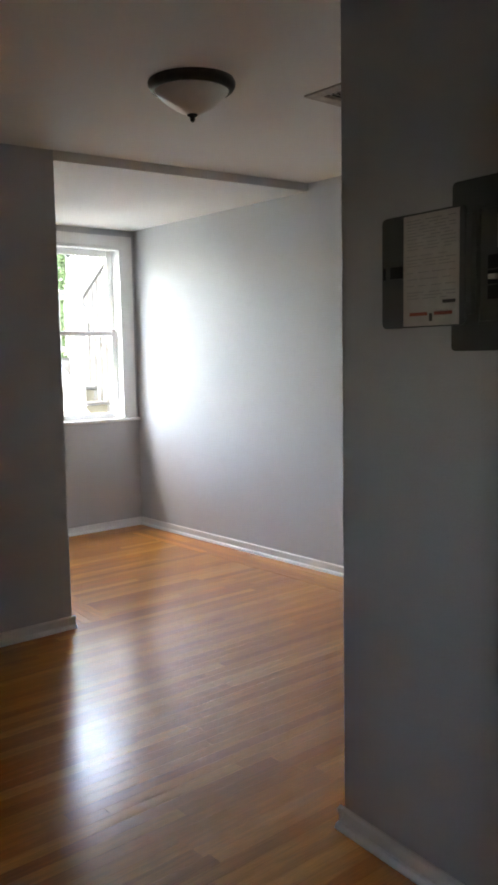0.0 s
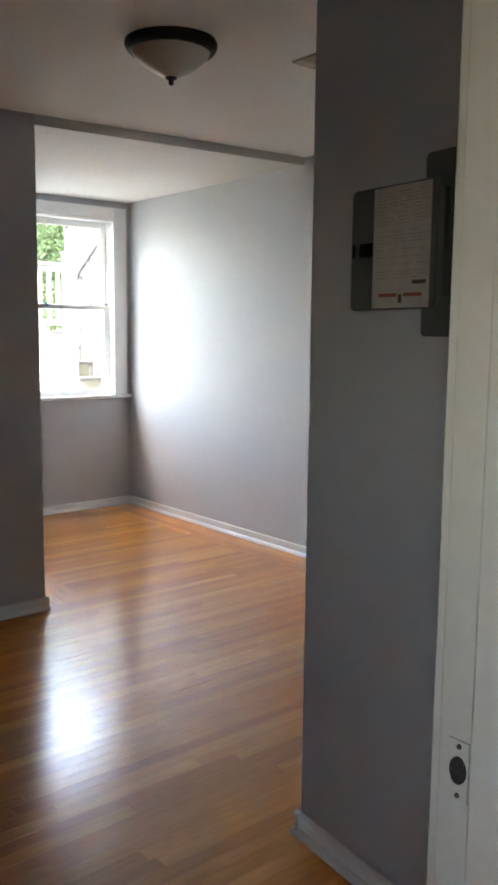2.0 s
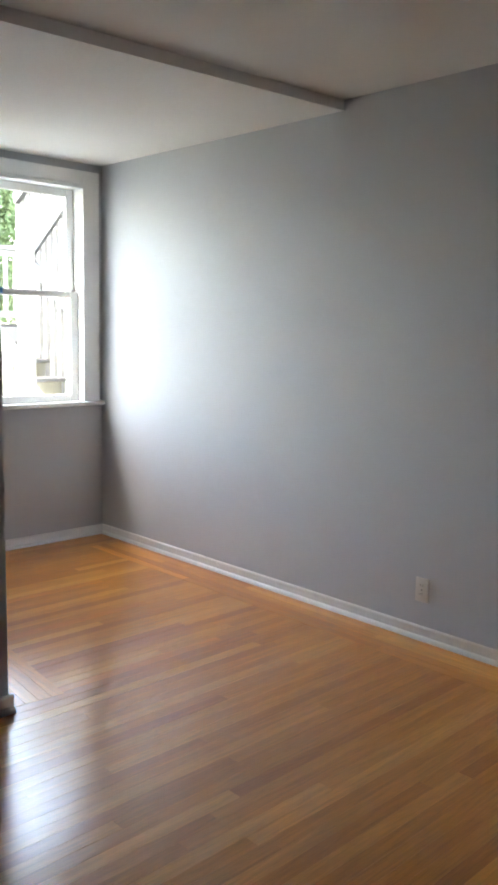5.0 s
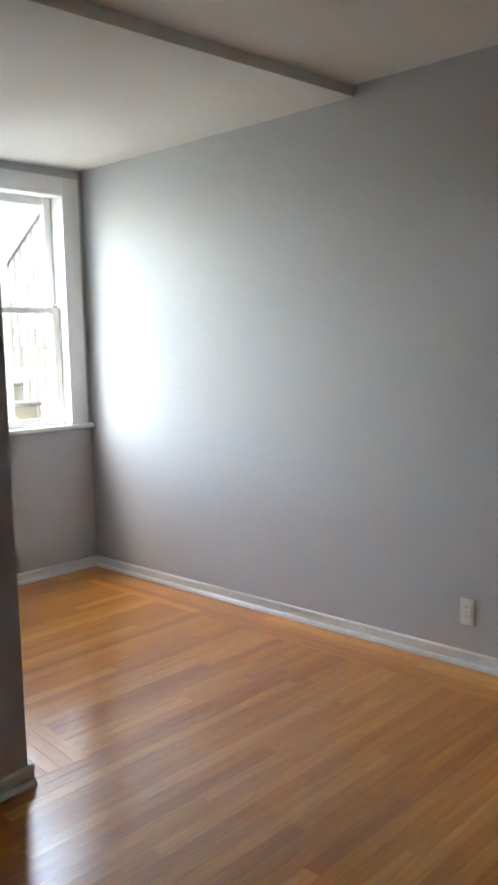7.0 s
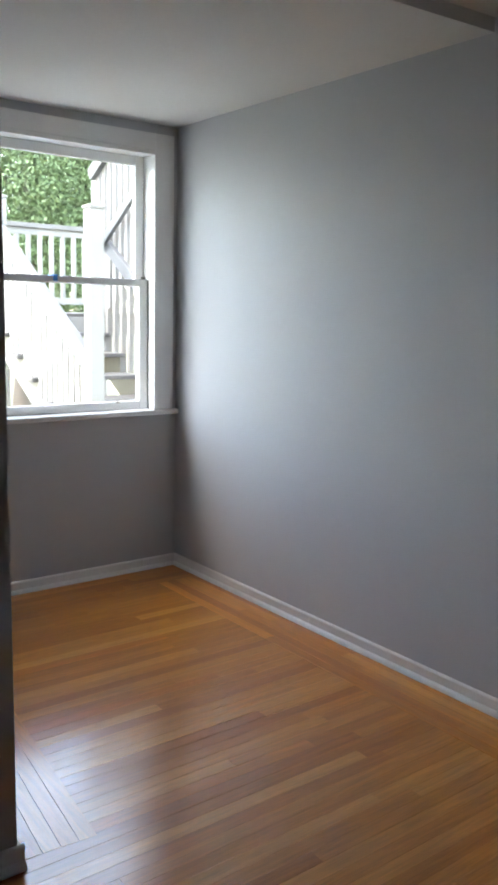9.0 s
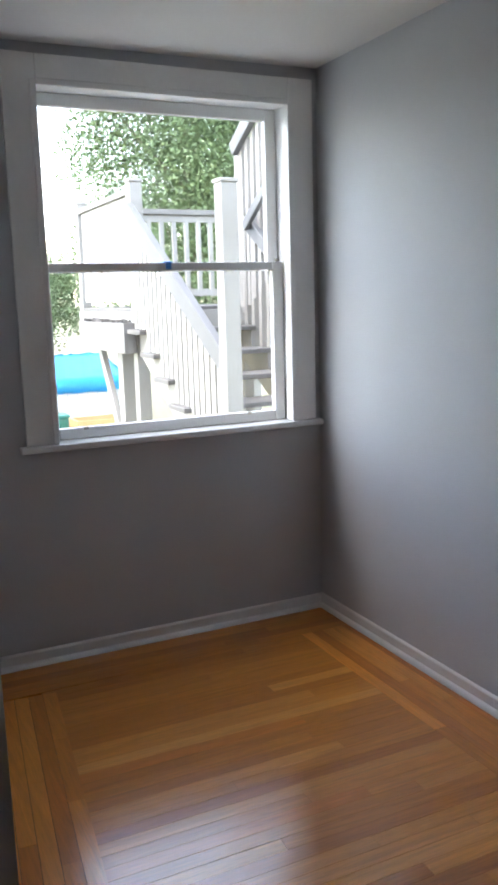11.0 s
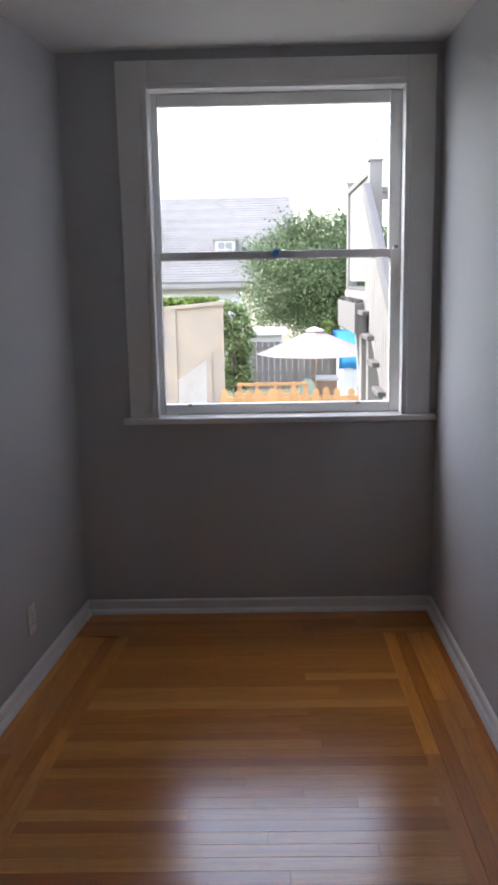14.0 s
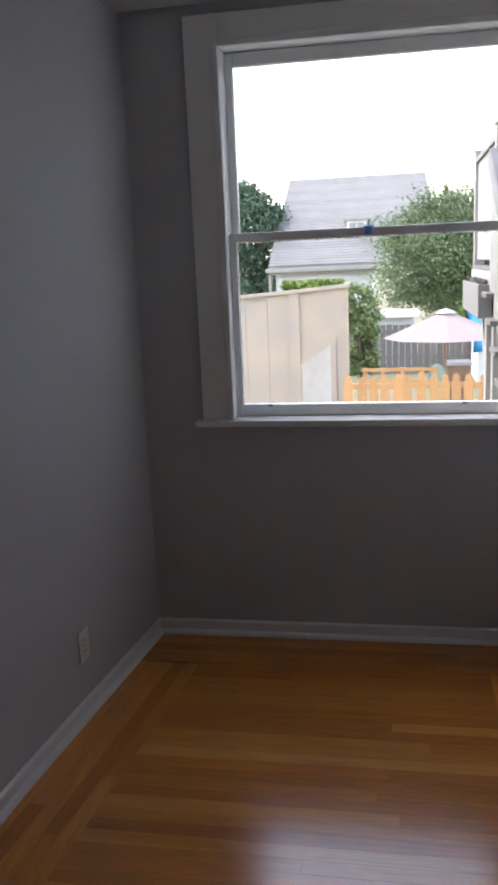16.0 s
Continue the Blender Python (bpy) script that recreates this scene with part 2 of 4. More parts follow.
def lathe(bm, profile, n=40, at=(0, 0, 0)):
    """A turned solid from (radius, z) pairs, bottom to top or top to bottom."""
    rings = []
    for r, z in profile:
        if r < 1e-5:
            rings.append([bm.verts.new((at[0], at[1], at[2] + z))])
        else:
            rings.append([bm.verts.new((at[0] + r * math.cos(2 * math.pi * i / n), at[1] + r * math.sin(2 * math.pi * i / n), at[2] + z)) for i in range(n)])
    for a, b in zip(rings, rings[1:]):
        for i in range(n):
            j = (i + 1) % n
            if len(a) == 1 and len(b) == 1:
                continue
            if len(a) == 1:
                bm.faces.new((a[0], b[j], b[i]))
            elif len(b) == 1:
                bm.faces.new((a[i], a[j], b[0]))
            else:
                bm.faces.new((a[i], a[j], b[j], b[i]))


def finish(name, bm, mat, smooth=False):
    bmesh.ops.recalc_face_normals(bm, faces=bm.faces)
    me = bpy.data.meshes.new(name)
    bm.to_mesh(me)
    bm.free()
    me.materials.append(mat)
    if smooth:
        me.shade_smooth()
    return me


def part(name, bm, mat, parent, label="", smooth=False):
    ob = new(name, finish(name, bm, mat, smooth))
    ob.parent = parent
    if label:
        tagged(ob, label=label)
    return ob


def slab(name, mat, parent, x0, x1, y0, y1, z0, z1, soft=0.0, label="", m=None):
    bm = bmesh.new()
    box(bm, x0, x1, y0, y1, z0, z1, m)
    if soft:
        soften(bm, soft)
    return part(name, bm, mat, parent, label)


def setting(name, bm, mat, label, category, smooth=False):
    return tagged(new(name, finish(name, bm, mat, smooth)), label, category, kind="structure")


def thing(name, label, category, at=(0, 0, 0), group="", kind=""):
    ob = new(name)
    ob.empty_display_size = 0.1
    ob.location = at
    return tagged(ob, label, category, group, kind)


# ---- the shell: alcove, main room and the room behind the doorway ----
CEIL_ALCOVE, CEIL_MAIN = 2.44, 2.488
STEP_Y = -2.045                    # where the alcove begins
SKEW = 0.105                       # the alcove's west wall and the panel wall run out of square


def west(y):
    return -1.585 + SKEW * y if y > -1.1 else -1.585 - SKEW * 1.1 + 0.072 * (y + 1.1)


PANEL_END = 4.276


def panel_x(y):
    return -2.065 + 0.09 * (y + PANEL_END)


WIN_L, WIN_R, WIN_B, WIN_T = -1.236, -0.132, 0.885, 2.30   # rough opening in the wall

bm = bmesh.new()
box(bm, -4.8, WIN_L, 0, 0.2, -0.3, 2.75)
box(bm, WIN_R, 0.2, 0, 0.2, -0.3, 2.75)
box(bm, WIN_L, WIN_R, 0, 0.2, -0.3, WIN_B)
box(bm, WIN_L, WIN_R, 0, 0.2, WIN_T, 2.75)
setting("wall_north", bm, WALL, "matt light grey painted wall with the window in it", "wall")

bm = bmesh.new()
box(bm, 0, 0.2, -8.4, 0, -0.3, 2.75)
setting("wall_east", bm, WALL, "long matt light grey painted wall", "wall")

bm = bmesh.new()
prism(bm, [(-4.6, 0), (-4.6, STEP_Y), (west(STEP_Y), STEP_Y), (west(-1.1), -1.1), (west(0), 0)], -0.3, 2.75)
setting("wall_west", bm, WALL, "grey painted alcove wall ending in a square corner", "wall")

bm = bmesh.new()
prism(bm, [(0, -PANEL_END), (panel_x(-PANEL_END), -PANEL_END), (panel_x(-5.345), -5.345), (0, -5.345)], -0.3, 2.75)
setting("wall_panel", bm, WALL, "grey painted wall end that carries the breaker panel", "wall")

DOOR_L, DOOR_R, DOOR_T = -3.69, -2.859, 2.07
bm = bmesh.new()
box(bm, -4.6, DOOR_L, -5.465, -5.345, -0.3, 2.75)
box(bm, DOOR_R, 0, -5.465, -5.345, -0.3, 2.75)
box(bm, DOOR_L, DOOR_R, -5.465, -5.345, DOOR_T, 2.75)
setting("wall_doorway", bm, WALL, "grey painted wall with a doorway through it", "wall")

# unseen gap, added and sized to let daylight onto the panel wall and jamb
bm = bmesh.new()
box(bm, -4.8, -4.6, -8.4, -6.85, -0.3, 2.75)
box(bm, -4.8, -4.6, -6.35, 0, -0.3, 2.75)
box(bm, -4.8, -4.6, -6.85, -6.35, -0.3, 1.3)
box(bm, -4.8, -4.6, -6.85, -6.35, 1.9, 2.75)
setting("wall_far_west", bm, WALL, "plain grey painted wall with a small unseen gap added for daylight", "wall")
bm = bmesh.new()
box(bm, -4.8, 0.2, -8.6, -8.4, -0.3, 2.75)
setting("wall_south", bm, WALL, "plain grey painted wall behind the doorway", "wall")

def sagging(bm, corners, top):
    """A ceiling slab whose underside sags a little towards the west."""
    low = [bm.verts.new(c) for c in corners]
    high = [bm.verts.new((c[0], c[1], top)) for c in corners]
    bm.faces.new(low[::-1])
    bm.faces.new(high)
    n = len(corners)
    for i in range(n):
        bm.faces.new((low[i], low[(i + 1) % n], high[(i + 1) % n], high[i]))


def ceiling_z(x):
    return CEIL_MAIN + 0.0254 * x


bm = bmesh.new()
sagging(bm, [(0, STEP_Y, ceiling_z(0)), (-4.6, STEP_Y, ceiling_z(-4.6)), (-4.6, -8.4, ceiling_z(-4.6)), (0, -8.4, ceiling_z(0))], 2.75)
setting("ceiling", bm, CEIL, "off-white painted plaster ceiling", "ceiling")
bm = bmesh.new()
sagging(bm, [(0, 0, CEIL_ALCOVE), (west(0) + 0.0005, 0, CEIL_ALCOVE - 0.014), (west(-1.1) + 0.0005, -1.1, CEIL_ALCOVE - 0.031), (west(STEP_Y) + 0.0005, STEP_Y, CEIL_ALCOVE - 0.046), (0, STEP_Y, CEIL_ALCOVE)], 2.748)
setting("ceiling_alcove", bm, CEIL, "slightly lower off-white ceiling of the alcove", "ceiling")

# ---- baseboards: a flat board with a rounded shoe along the floor ----
def baseboard(a, b, side):
    """Along the wall from a to b; side: +1 when the room lies to the left of that way."""
    a, b = Vector((*a, 0)), Vector((*b, 0))
    d = (b - a).normalized()
    n = Vector((-d.y, d.x, 0)) * side
    bm = bmesh.new()
    profile = ((-0.002, 0.0), (0.024, 0.0), (0.0235, 0.006), (0.020, 0.013), (0.0145, 0.018), (0.0075, 0.020), (0.0065, 0.021), (0.0065, 0.0525), (0.012, 0.054), (0.0125, 0.057), (0.010, 0.062), (0.004, 0.066), (-0.002, 0.066))
    ends = [[bm.verts.new(p + n * o + Vector((0, 0, z))) for o, z in profile] for p in (a, b)]
    k = len(profile)
    for i in range(k):
        bm.faces.new((ends[0][i], ends[0][(i + 1) % k], ends[1][(i + 1) % k], ends[1][i]))
    bm.faces.new(ends[0])
    bm.faces.new(ends[1][::-1])
    return setting("baseboard", bm, TRIM, "narrow white painted baseboard with a shoe moulding", "baseboard")


baseboard((west(0), 0), (0, 0), -1)
baseboard((0, 0), (0, -1.197), -1)
baseboard((0, -1.199), (0, -PANEL_END), -1)
baseboard((west(STEP_Y), STEP_Y), (west(-1.1), -1.1), -1)
baseboard((west(-1.1), -1.1), (west(0), 0), -1)
baseboard((-4.6, STEP_Y), (west(STEP_Y) + 0.018, STEP_Y), -1)
baseboard((panel_x(-5.345), -5.345), (panel_x(-PANEL_END), -PANEL_END + 0.018), 1)
baseboard((panel_x(-PANEL_END) - 0.018, -PANEL_END), (0, -PANEL_END), 1)


# ---- window ----
def frame_bars(name, parent, x0, x1, z0, z1, y0, y1, left, right, bottom, top, label=""):
    """A sash: two stiles and two rails as one joined frame with eased edges."""
    bm = bmesh.new()
    box(bm, x0, x0 + left, y0, y1, z0, z1)
    box(bm, x1 - right, x1, y0, y1, z0, z1)
    box(bm, x0 + left, x1 - right, y0 + 0.002, y1 - 0.002, z0, z0 + bottom)
    box(bm, x0 + left, x1 - right, y0 + 0.002, y1 - 0.002, z1 - top, z1)
    soften(bm, 0.004)
    return part(name, bm, TRIM, parent, label)


win = thing("window_1", "white painted wooden double-hung window with clear glass", "window", (-0.69, 0, 0.9), kind="structure")


def wpart(ob):
    ob.matrix_parent_inverse = win.matrix_basis.inverted()
    return ob


bpy.context.view_layer.update()
# flat casings with a raised inner bead
wpart(slab("casing", TRIM, win, -1.343, -1.214, -0.020, 0.0, 0.918, 2.388, 0.003))
wpart(slab("casing", TRIM, win, -0.150, -0.032, -0.020, 0.0, 0.918, 2.388, 0.003))
wpart(slab("casing_head", TRIM, win, -1.2135, -0.1505, -0.020, 0.0, 2.284, 2.388, 0.003))
wpart(slab("inner_bead", TRIM, win, -1.240, -1.216, -0.028, 0.030, 0.918, 2.296, 0.005))
wpart(slab("inner_bead", TRIM, win, -0.158, -0.132, -0.030, 0.030, 0.918, 2.296, 0.005))
wpart(slab("inner_bead", TRIM, win, -1.2155, -0.1585, -0.030, 0.030, 2.274, 2.300, 0.005))
# jamb liners
wpart(slab("jamb", TRIM, win, -1.236, -1.222, 0.031, 0.2, 0.92, 2.296, 0.002))
wpart(slab("jamb", TRIM, win, -0.146, -0.132, 0.031, 0.2, 0.92, 2.296, 0.002))
wpart(slab("head_jamb", TRIM, win, -1.2215, -0.1465, 0.031, 0.2, 2.284, 2.300, 0.002))
# stool with a nosed front, and the outer sill
wpart(slab("window_stool", TRIM, win, -1.372, -0.006, -0.045, -0.0005, 0.890, 0.917, 0.006))
wpart(slab("window_sill", TRIM, win, -1.236, -0.132, 0.0, 0.26, 0.885, 0.915, 0.003))
upper = wpart(frame_bars("upper_sash", win, -1.220, -0.148, 1.592, 2.282, 0.108, 0.143, 0.030, 0.052, 0.034, 0.050))
lower = wpart(frame_bars("lower_sash", win, -1.220, -0.148, 0.916, 1.628, 0.062, 0.100, 0.026, 0.050, 0.046, 0.034))
for sash, x0, x1, z0, z1, y in ((upper, -1.192, -0.198, 1.624, 2.234, 0.126), (lower, -1.196, -0.196, 0.960, 1.596, 0.081)):
    pane = slab("pane", GLASS, sash, x0, x1, y - 0.002, y + 0.002, z0, z1)
    pane.visible_shadow = False
for x in (-1.085, -0.335):
    slab("sash_lift", DUST_SHADE, lower, x - 0.010, x + 0.010, 0.052, 0.062, 0.954, 0.966, 0.003, "small painted sash lift")
slab("sash_lock", STEEL, lower, -0.185, -0.165, 0.056, 0.075, 1.628, 1.642, 0.004, "small worn sash catch")

# ragged old paint along the underside of the meeting rail
r = random.Random(31)
bm = bmesh.new()
x = -1.185
while x < -0.205:
    w = r.uniform(0.005, 0.016)
    if r.random() < 0.6:
        box(bm, x, x + w, 0.0635, 0.0735, 1.5945 - r.uniform(0.002, 0.007), 1.5945)
    x += w + r.uniform(0.002, 0.014)
# white paint in the rail's shadow: that shade is put into the crust's grey
part("paint_crust", bm, DUST_SHADE, lower, "ragged crust of old paint with shade in its grey")

bm = bmesh.new()
box(bm, -0.712, -0.672, 0.056, 0.104, 1.6285, 1.6325)
box(bm, -0.705, -0.680, 0.0565, 0.0605, 1.600, 1.6285)
soften(bm, 0.0015)
tape = tagged(new("tape_tab", finish("tape_tab", bm, TAPE)), "small blue masking tape tab stuck on the meeting rail", "tape")

# ---- doorway: jamb with rabbet, stop, casing and strike ----
door = thing("door_1", "cream painted door frame with no door leaf hung", "door frame", (DOOR_R, -5.405, 0), kind="structure")
bpy.context.view_layer.update()


def dpart(ob):
    ob.matrix_parent_inverse = door.matrix_basis.inverted()
    return ob


dpart(slab("jamb", TRIM_OLD, door, -2.879, DOOR_R, -5.471, -5.339, 0, 2.05, 0.003))
dpart(slab("stop", TRIM_OLD, door, -2.891, -2.8795, -5.429, -5.387, 0, 2.036, 0.004))
dpart(slab("jamb", TRIM_OLD, door, DOOR_L, -3.67, -5.471, -5.339, 0, 2.05, 0.003))
dpart(slab("stop", TRIM_OLD, door, -3.6695, -3.658, -5.429, -5.387, 0, 2.036, 0.004))
dpart(slab("head_jamb", TRIM_OLD, door, DOOR_L, DOOR_R, -5.471, -5.339, 2.051, 2.07, 0.003))
for y0, y1 in ((-5.487, -5.4715), (-5.3385, -5.323)):
    dpart(slab("casing", TRIM_OLD, door, -2.871, -2.781, y0, y1, 0, 2.14, 0.003))
    dpart(slab("casing", TRIM_OLD, door, -3.768, -3.678, y0, y1, 0, 2.14, 0.003))
    dpart(slab("casing_head", TRIM_OLD, door, -3.6775, -2.8715, y0, y1, 2.058, 2.14, 0.003))
strike = dpart(slab("strike_plate", TRIM_OLD, door, -2.8812, -2.8793, -5.381, -5.354, 0.915, 0.985, 0.0008))
# raised disc instead of a cut hole; the hole's shade is in its dark brown
bm = bmesh.new()
lathe(bm, [(0.0, -0.0015), (0.0115, -0.0015), (0.0115, 0.0015), (0.0, 0.0015)], 20)
bm.transform(pose(-2.8818, -5.368, 0.951, 0, 90, 0) @ Matrix.Diagonal((1.35, 0.9, 1, 1)))
dpart(part("latch_hole", bm, WORN_SHADE, door, "dark disc for the worn latch hole and its shade"))
for z in (0.922, 0.978):
    bm = bmesh.new()
    lathe(bm, [(0.0, -0.001), (0.003, -0.001), (0.0025, 0.001), (0.0, 0.0014)], 12)
    bm.transform(pose(-2.882, -5.368, z, 0, -90, 0))
    dpart(part("screw", bm, STEEL, door, "small tarnished screw"))


# ---- breaker panel on the panel wall ----
def on_panel_wall(u, out, z):
    """u metres south along the panel wall from y = -4.385, out from its face."""
    y = -4.385 - u
    return Vector((panel_x(y) - out, y, z))


PW = Matrix.Translation(on_panel_wall(0, 0, 0)) @ Matrix.Rotation(math.atan(-0.09), 4, "Z")   # local: -y runs south, -x comes out of the wall
panel = thing("breaker_panel", "grey enamelled steel breaker panel with its door swung open", "breaker panel", tuple(on_panel_wall(0.45, 0, 1.4)))
bpy.context.view_layer.update()


def ppart(ob):
    ob.matrix_parent_inverse = panel.matrix_basis.inverted()
    return ob


def round_corners(bm, radius):
    """Round the four corners of a plate whose thin way runs along x, then ease its rims."""
    thin = [e for e in bm.edges if abs((e.verts[0].co - e.verts[1].co).x) > 0.9 * e.calc_length() and e.calc_length() < 0.05]
    bmesh.ops.bevel(bm, geom=thin, offset=radius, segments=5, profile=0.5, affect="EDGES")
    rims = [e for e in bm.edges if e.calc_face_angle(0) > 1.2]
    bmesh.ops.bevel(bm, geom=rims, offset=0.002, segments=2, profile=0.5, affect="EDGES", clamp_overlap=True)


P0, P1 = 0.295, 0.655         # cover, metres along the wall
bm = bmesh.new()
box(bm, -0.012, 0.0, -P1, -(P0), 1.415, 1.81, PW)
round_corners(bm, 0.012)
ppart(part("cover", bm, PANEL, panel))
bm = bmesh.new()
for a, b, z0, z1 in ((0.375, 0.383, 1.475, 1.745), (0.575, 0.583, 1.475, 1.745), (0.383, 0.575, 1.475, 1.483), (0.383, 0.575, 1.737, 1.745)):
    box(bm, -0.02, -0.012, -b, -a, z0, z1, PW)
soften(bm, 0.002)
ppart(part("inner_frame", bm, PANEL, panel))
ppart(slab("dead_front", PANEL, panel, -0.0145, -0.012, -0.5745, -0.3835, 1.4835, 1.7365, 0, "", PW))
for i in range(3):
    br = ppart(slab("breaker", BLACK, panel, -0.03, -0.0145, -0.505, -0.415, 1.530 + i * 0.034, 1.562 + i * 0.034, 0.002, "black breaker", PW))
    if i != 1:
        continue
    slab("toggle", PLATE, br, -0.042, -0.0305, -0.447, -0.425, 1.540 + i * 0.034, 1.552 + i * 0.034, 0.002, "pale breaker toggle", PW)
ppart(slab("circuit_label", PAPER, panel, -0.0155, -0.0146, -0.53, -0.43, 1.645, 1.72, 0, "pale blank label", PW))
for u, z in ((0.475, 1.795), (0.475, 1.43)):
    bm = bmesh.new()
    lathe(bm, [(0.0, 0.0), (0.006, 0.0), (0.005, 0.003), (0.0, 0.0035)], 12)
    bm.transform(PW @ pose(-0.012, -u, z, 0, -90, 0))
    ppart(part("screw", bm, STEEL, panel, "small steel screw"))
# the door, hinged at the cover's edge and folded back over the wall
bm = bmesh.new()
box(bm, -0.034, -0.024, -0.352, -0.083, 1.475, 1.752, PW)
round_corners(bm, 0.014)
leaf = ppart(part("panel_door", bm, PANEL, panel))
ppart(slab("hinge", PANEL, panel, -0.028, -0.011, -0.368, -0.350, 1.50, 1.73, 0.002, "", PW))
slab("latch", BLACK, leaf, -0.041, -0.034, -0.158, -0.118, 1.598, 1.628, 0.002, "black plastic door latch", PW)
slab("latch_tongue", BLACK, leaf, -0.038, -0.034, -0.097, -0.089, 1.598, 1.628, 0.001, "black latch tongue", PW)
slab("data_sheet", PAPER, leaf, -0.0352, -0.0342, -0.338, -0.160, 1.478, 1.747, 0, "white printed data sheet with fine grey text", PW)
lines = random.Random(5)
z = 1.735
while z > 1.545:
    u = 0.172
    while u < 0.315:
        w = lines.uniform(0.02, 0.06)
        slab("print_bar", INK, leaf, -0.0358, -0.0353, -min(u + w, 0.328), -u, z - 0.0022, z, 0, "", PW)
        u += w + lines.uniform(0.006, 0.02)
    z -= lines.choice((0.0075, 0.0075, 0.0095, 0.016))
slab("print_bar", INK_DARK, leaf, -0.0358, -0.0353, -0.328, -0.288, 1.530, 1.538, 0, "dark printed bar", PW)
slab("print_bar", INK_RED, leaf, -0.0358, -0.0353, -0.24, -0.182, 1.503, 1.511, 0, "red printed bar", PW)
slab("print_bar", INK_RED, leaf, -0.0358, -0.0353, -0.318, -0.262, 1.503, 1.511, 0, "red printed bar", PW)
slab("print_bar", INK_DARK, leaf, -0.0358, -0.0353, -0.256, -0.246, 1.489, 1.508, 0, "dark printed mark", PW)

# ---- flush ceiling lamp ----
lamp = thing("ceiling_lamp", "flush ceiling lamp with dark bronze pan and frosted glass bowl, unlit", "ceiling lamp", (-1.84, -3.30, ceiling_z(-1.84) + 0.016))
bm = bmesh.new()
lathe(bm, [(0.0, -0.01), (0.150, -0.01), (0.160, -0.014), (0.165, -0.024), (0.164, -0.036), (0.158, -0.047), (0.148, -0.055), (0.140, -0.056), (0.138, -0.050), (0.0, -0.048)], 64)
part("pan", bm, BRONZE, lamp, "dark bronze pan", True)
bm = bmesh.new()
lathe(bm, [(0.139, -0.052), (0.136, -0.060), (0.120, -0.078), (0.094, -0.100), (0.066, -0.118), (0.040, -0.131), (0.018, -0.138), (0.0, -0.139)], 64)
part("shade", bm, FROST, lamp, "frosted glass bowl", True)
bm = bmesh.new()
lathe(bm, [(0.0, -0.135), (0.020, -0.136), (0.021, -0.141), (0.013, -0.146), (0.008, -0.150), (0.010, -0.155), (0.008, -0.161), (0.0, -0.167)], 24)
part("finial", bm, BRONZE, lamp, "dark bronze finial", True)

# ---- ceiling vent ----
vent = thing("ceiling_vent", "dusty square metal vent grille set in the ceiling", "ceiling vent", (-1.20, -3.55, ceiling_z(-1.20)))
bm = bmesh.new()
for x0, x1, y0, y1 in ((-0.15, 0.15, 0.095, 0.15), (-0.15, 0.15, -0.15, -0.095), (-0.15, -0.095, -0.0948, 0.0948), (0.095, 0.15, -0.0948, 0.0948)):
    box(bm, x0, x1, y0, y1, -0.012, 0.0)
soften(bm, 0.003)
part("frame", bm, DUST_SHADE, vent)
# flat dark sheet in place of the shaded duct
bm = bmesh.new()
box(bm, -0.095, 0.095, -0.095, 0.095, -0.0015, 0.0)
part("backing", bm, HOLE_SHADE, vent, "dark sheet for the shade in the duct opening")
for i in range(7):
    bm = bmesh.new()
    box(bm, -0.094, 0.094, -0.0085, 0.0085, -0.0008, 0.0008, pose(0, -0.078 + i * 0.026, -0.008, 38, 0, 0))
    part("slat", bm, DUST_SHADE, vent)


# ---- wall sockets ----
def socket(m, label):
    ob = thing("wall_socket", label, "socket")
    ob.matrix_basis = m
    bm = bmesh.new()
    box(bm, -0.035, 0.035, -0.0065, 0.0, -0.0575, 0.0575)
    soften(bm, 0.003)
    part("cover_plate", bm, PLATE, ob)
    for z in (-0.0195, 0.0195):
        bm = bmesh.new()
        box(bm, -0.0165, 0.0165, -0.0085, -0.0066, z - 0.014, z + 0.014)
        soften(bm, 0.0008)
        face = part("receptacle", bm, PLATE, ob)
        for x, h in ((-0.006, 0.008), (0.006, 0.0065)):
            slab("slot", HOLE_SHADE, face, x - 0.0011, x + 0.0011, -0.009, -0.0086, z - h / 2 + 0.002, z + h / 2 + 0.002, 0, "dark plate for the shade in a contact slot")
    bm = bmesh.new()
    lathe(bm, [(0.0, 0.0), (0.003, 0.0), (0.0025, 0.0012), (0.0, 0.0015)], 10)
    bm.transform(pose(0, -0.0065, 0, 90, 0, 0))
    part("screw", bm, STEEL, ob)
    return ob


socket(pose(0, -2.612, 0.236, 0, 0, -90), "ivory duplex wall socket on the grey wall")
socket(pose(west(-0.665), -0.665, 0.257, 0, 0, 90 - math.degrees(math.atan(SKEW))), "ivory duplex wall socket low on the alcove wall")


# ---- the yard ----
GROUND = -1.6
bm = bmesh.new()
box(bm, -400, 400, -400, 700, GROUND - 0.2, GROUND)
setting("ground", bm, GRASS, "patchy yard ground of grass and bare earth", "ground")

# ---- back stairs: a flight from the porch up to a landing, and a second flight back along the house ----
FX0, FX1, GX0, GX1 = 0.09, 0.95, 1.03, 1.93      # the two flights
LY0, LY1, LZ = 2.90, 4.66, 1.42                  # landing
RUN, RISE = 0.285, 0.162
stairs = thing("back_stairs", "white painted wooden back stairs with landing and balustrades", "stairs", (1.0, 2.8, GROUND))
bpy.context.view_layer.update()


def spart(name, bm, mat=DECK, label=""):
    ob = part(name, bm, mat, stairs, label)
    ob.matrix_parent_inverse = stairs.matrix_basis.inverted()
    return ob


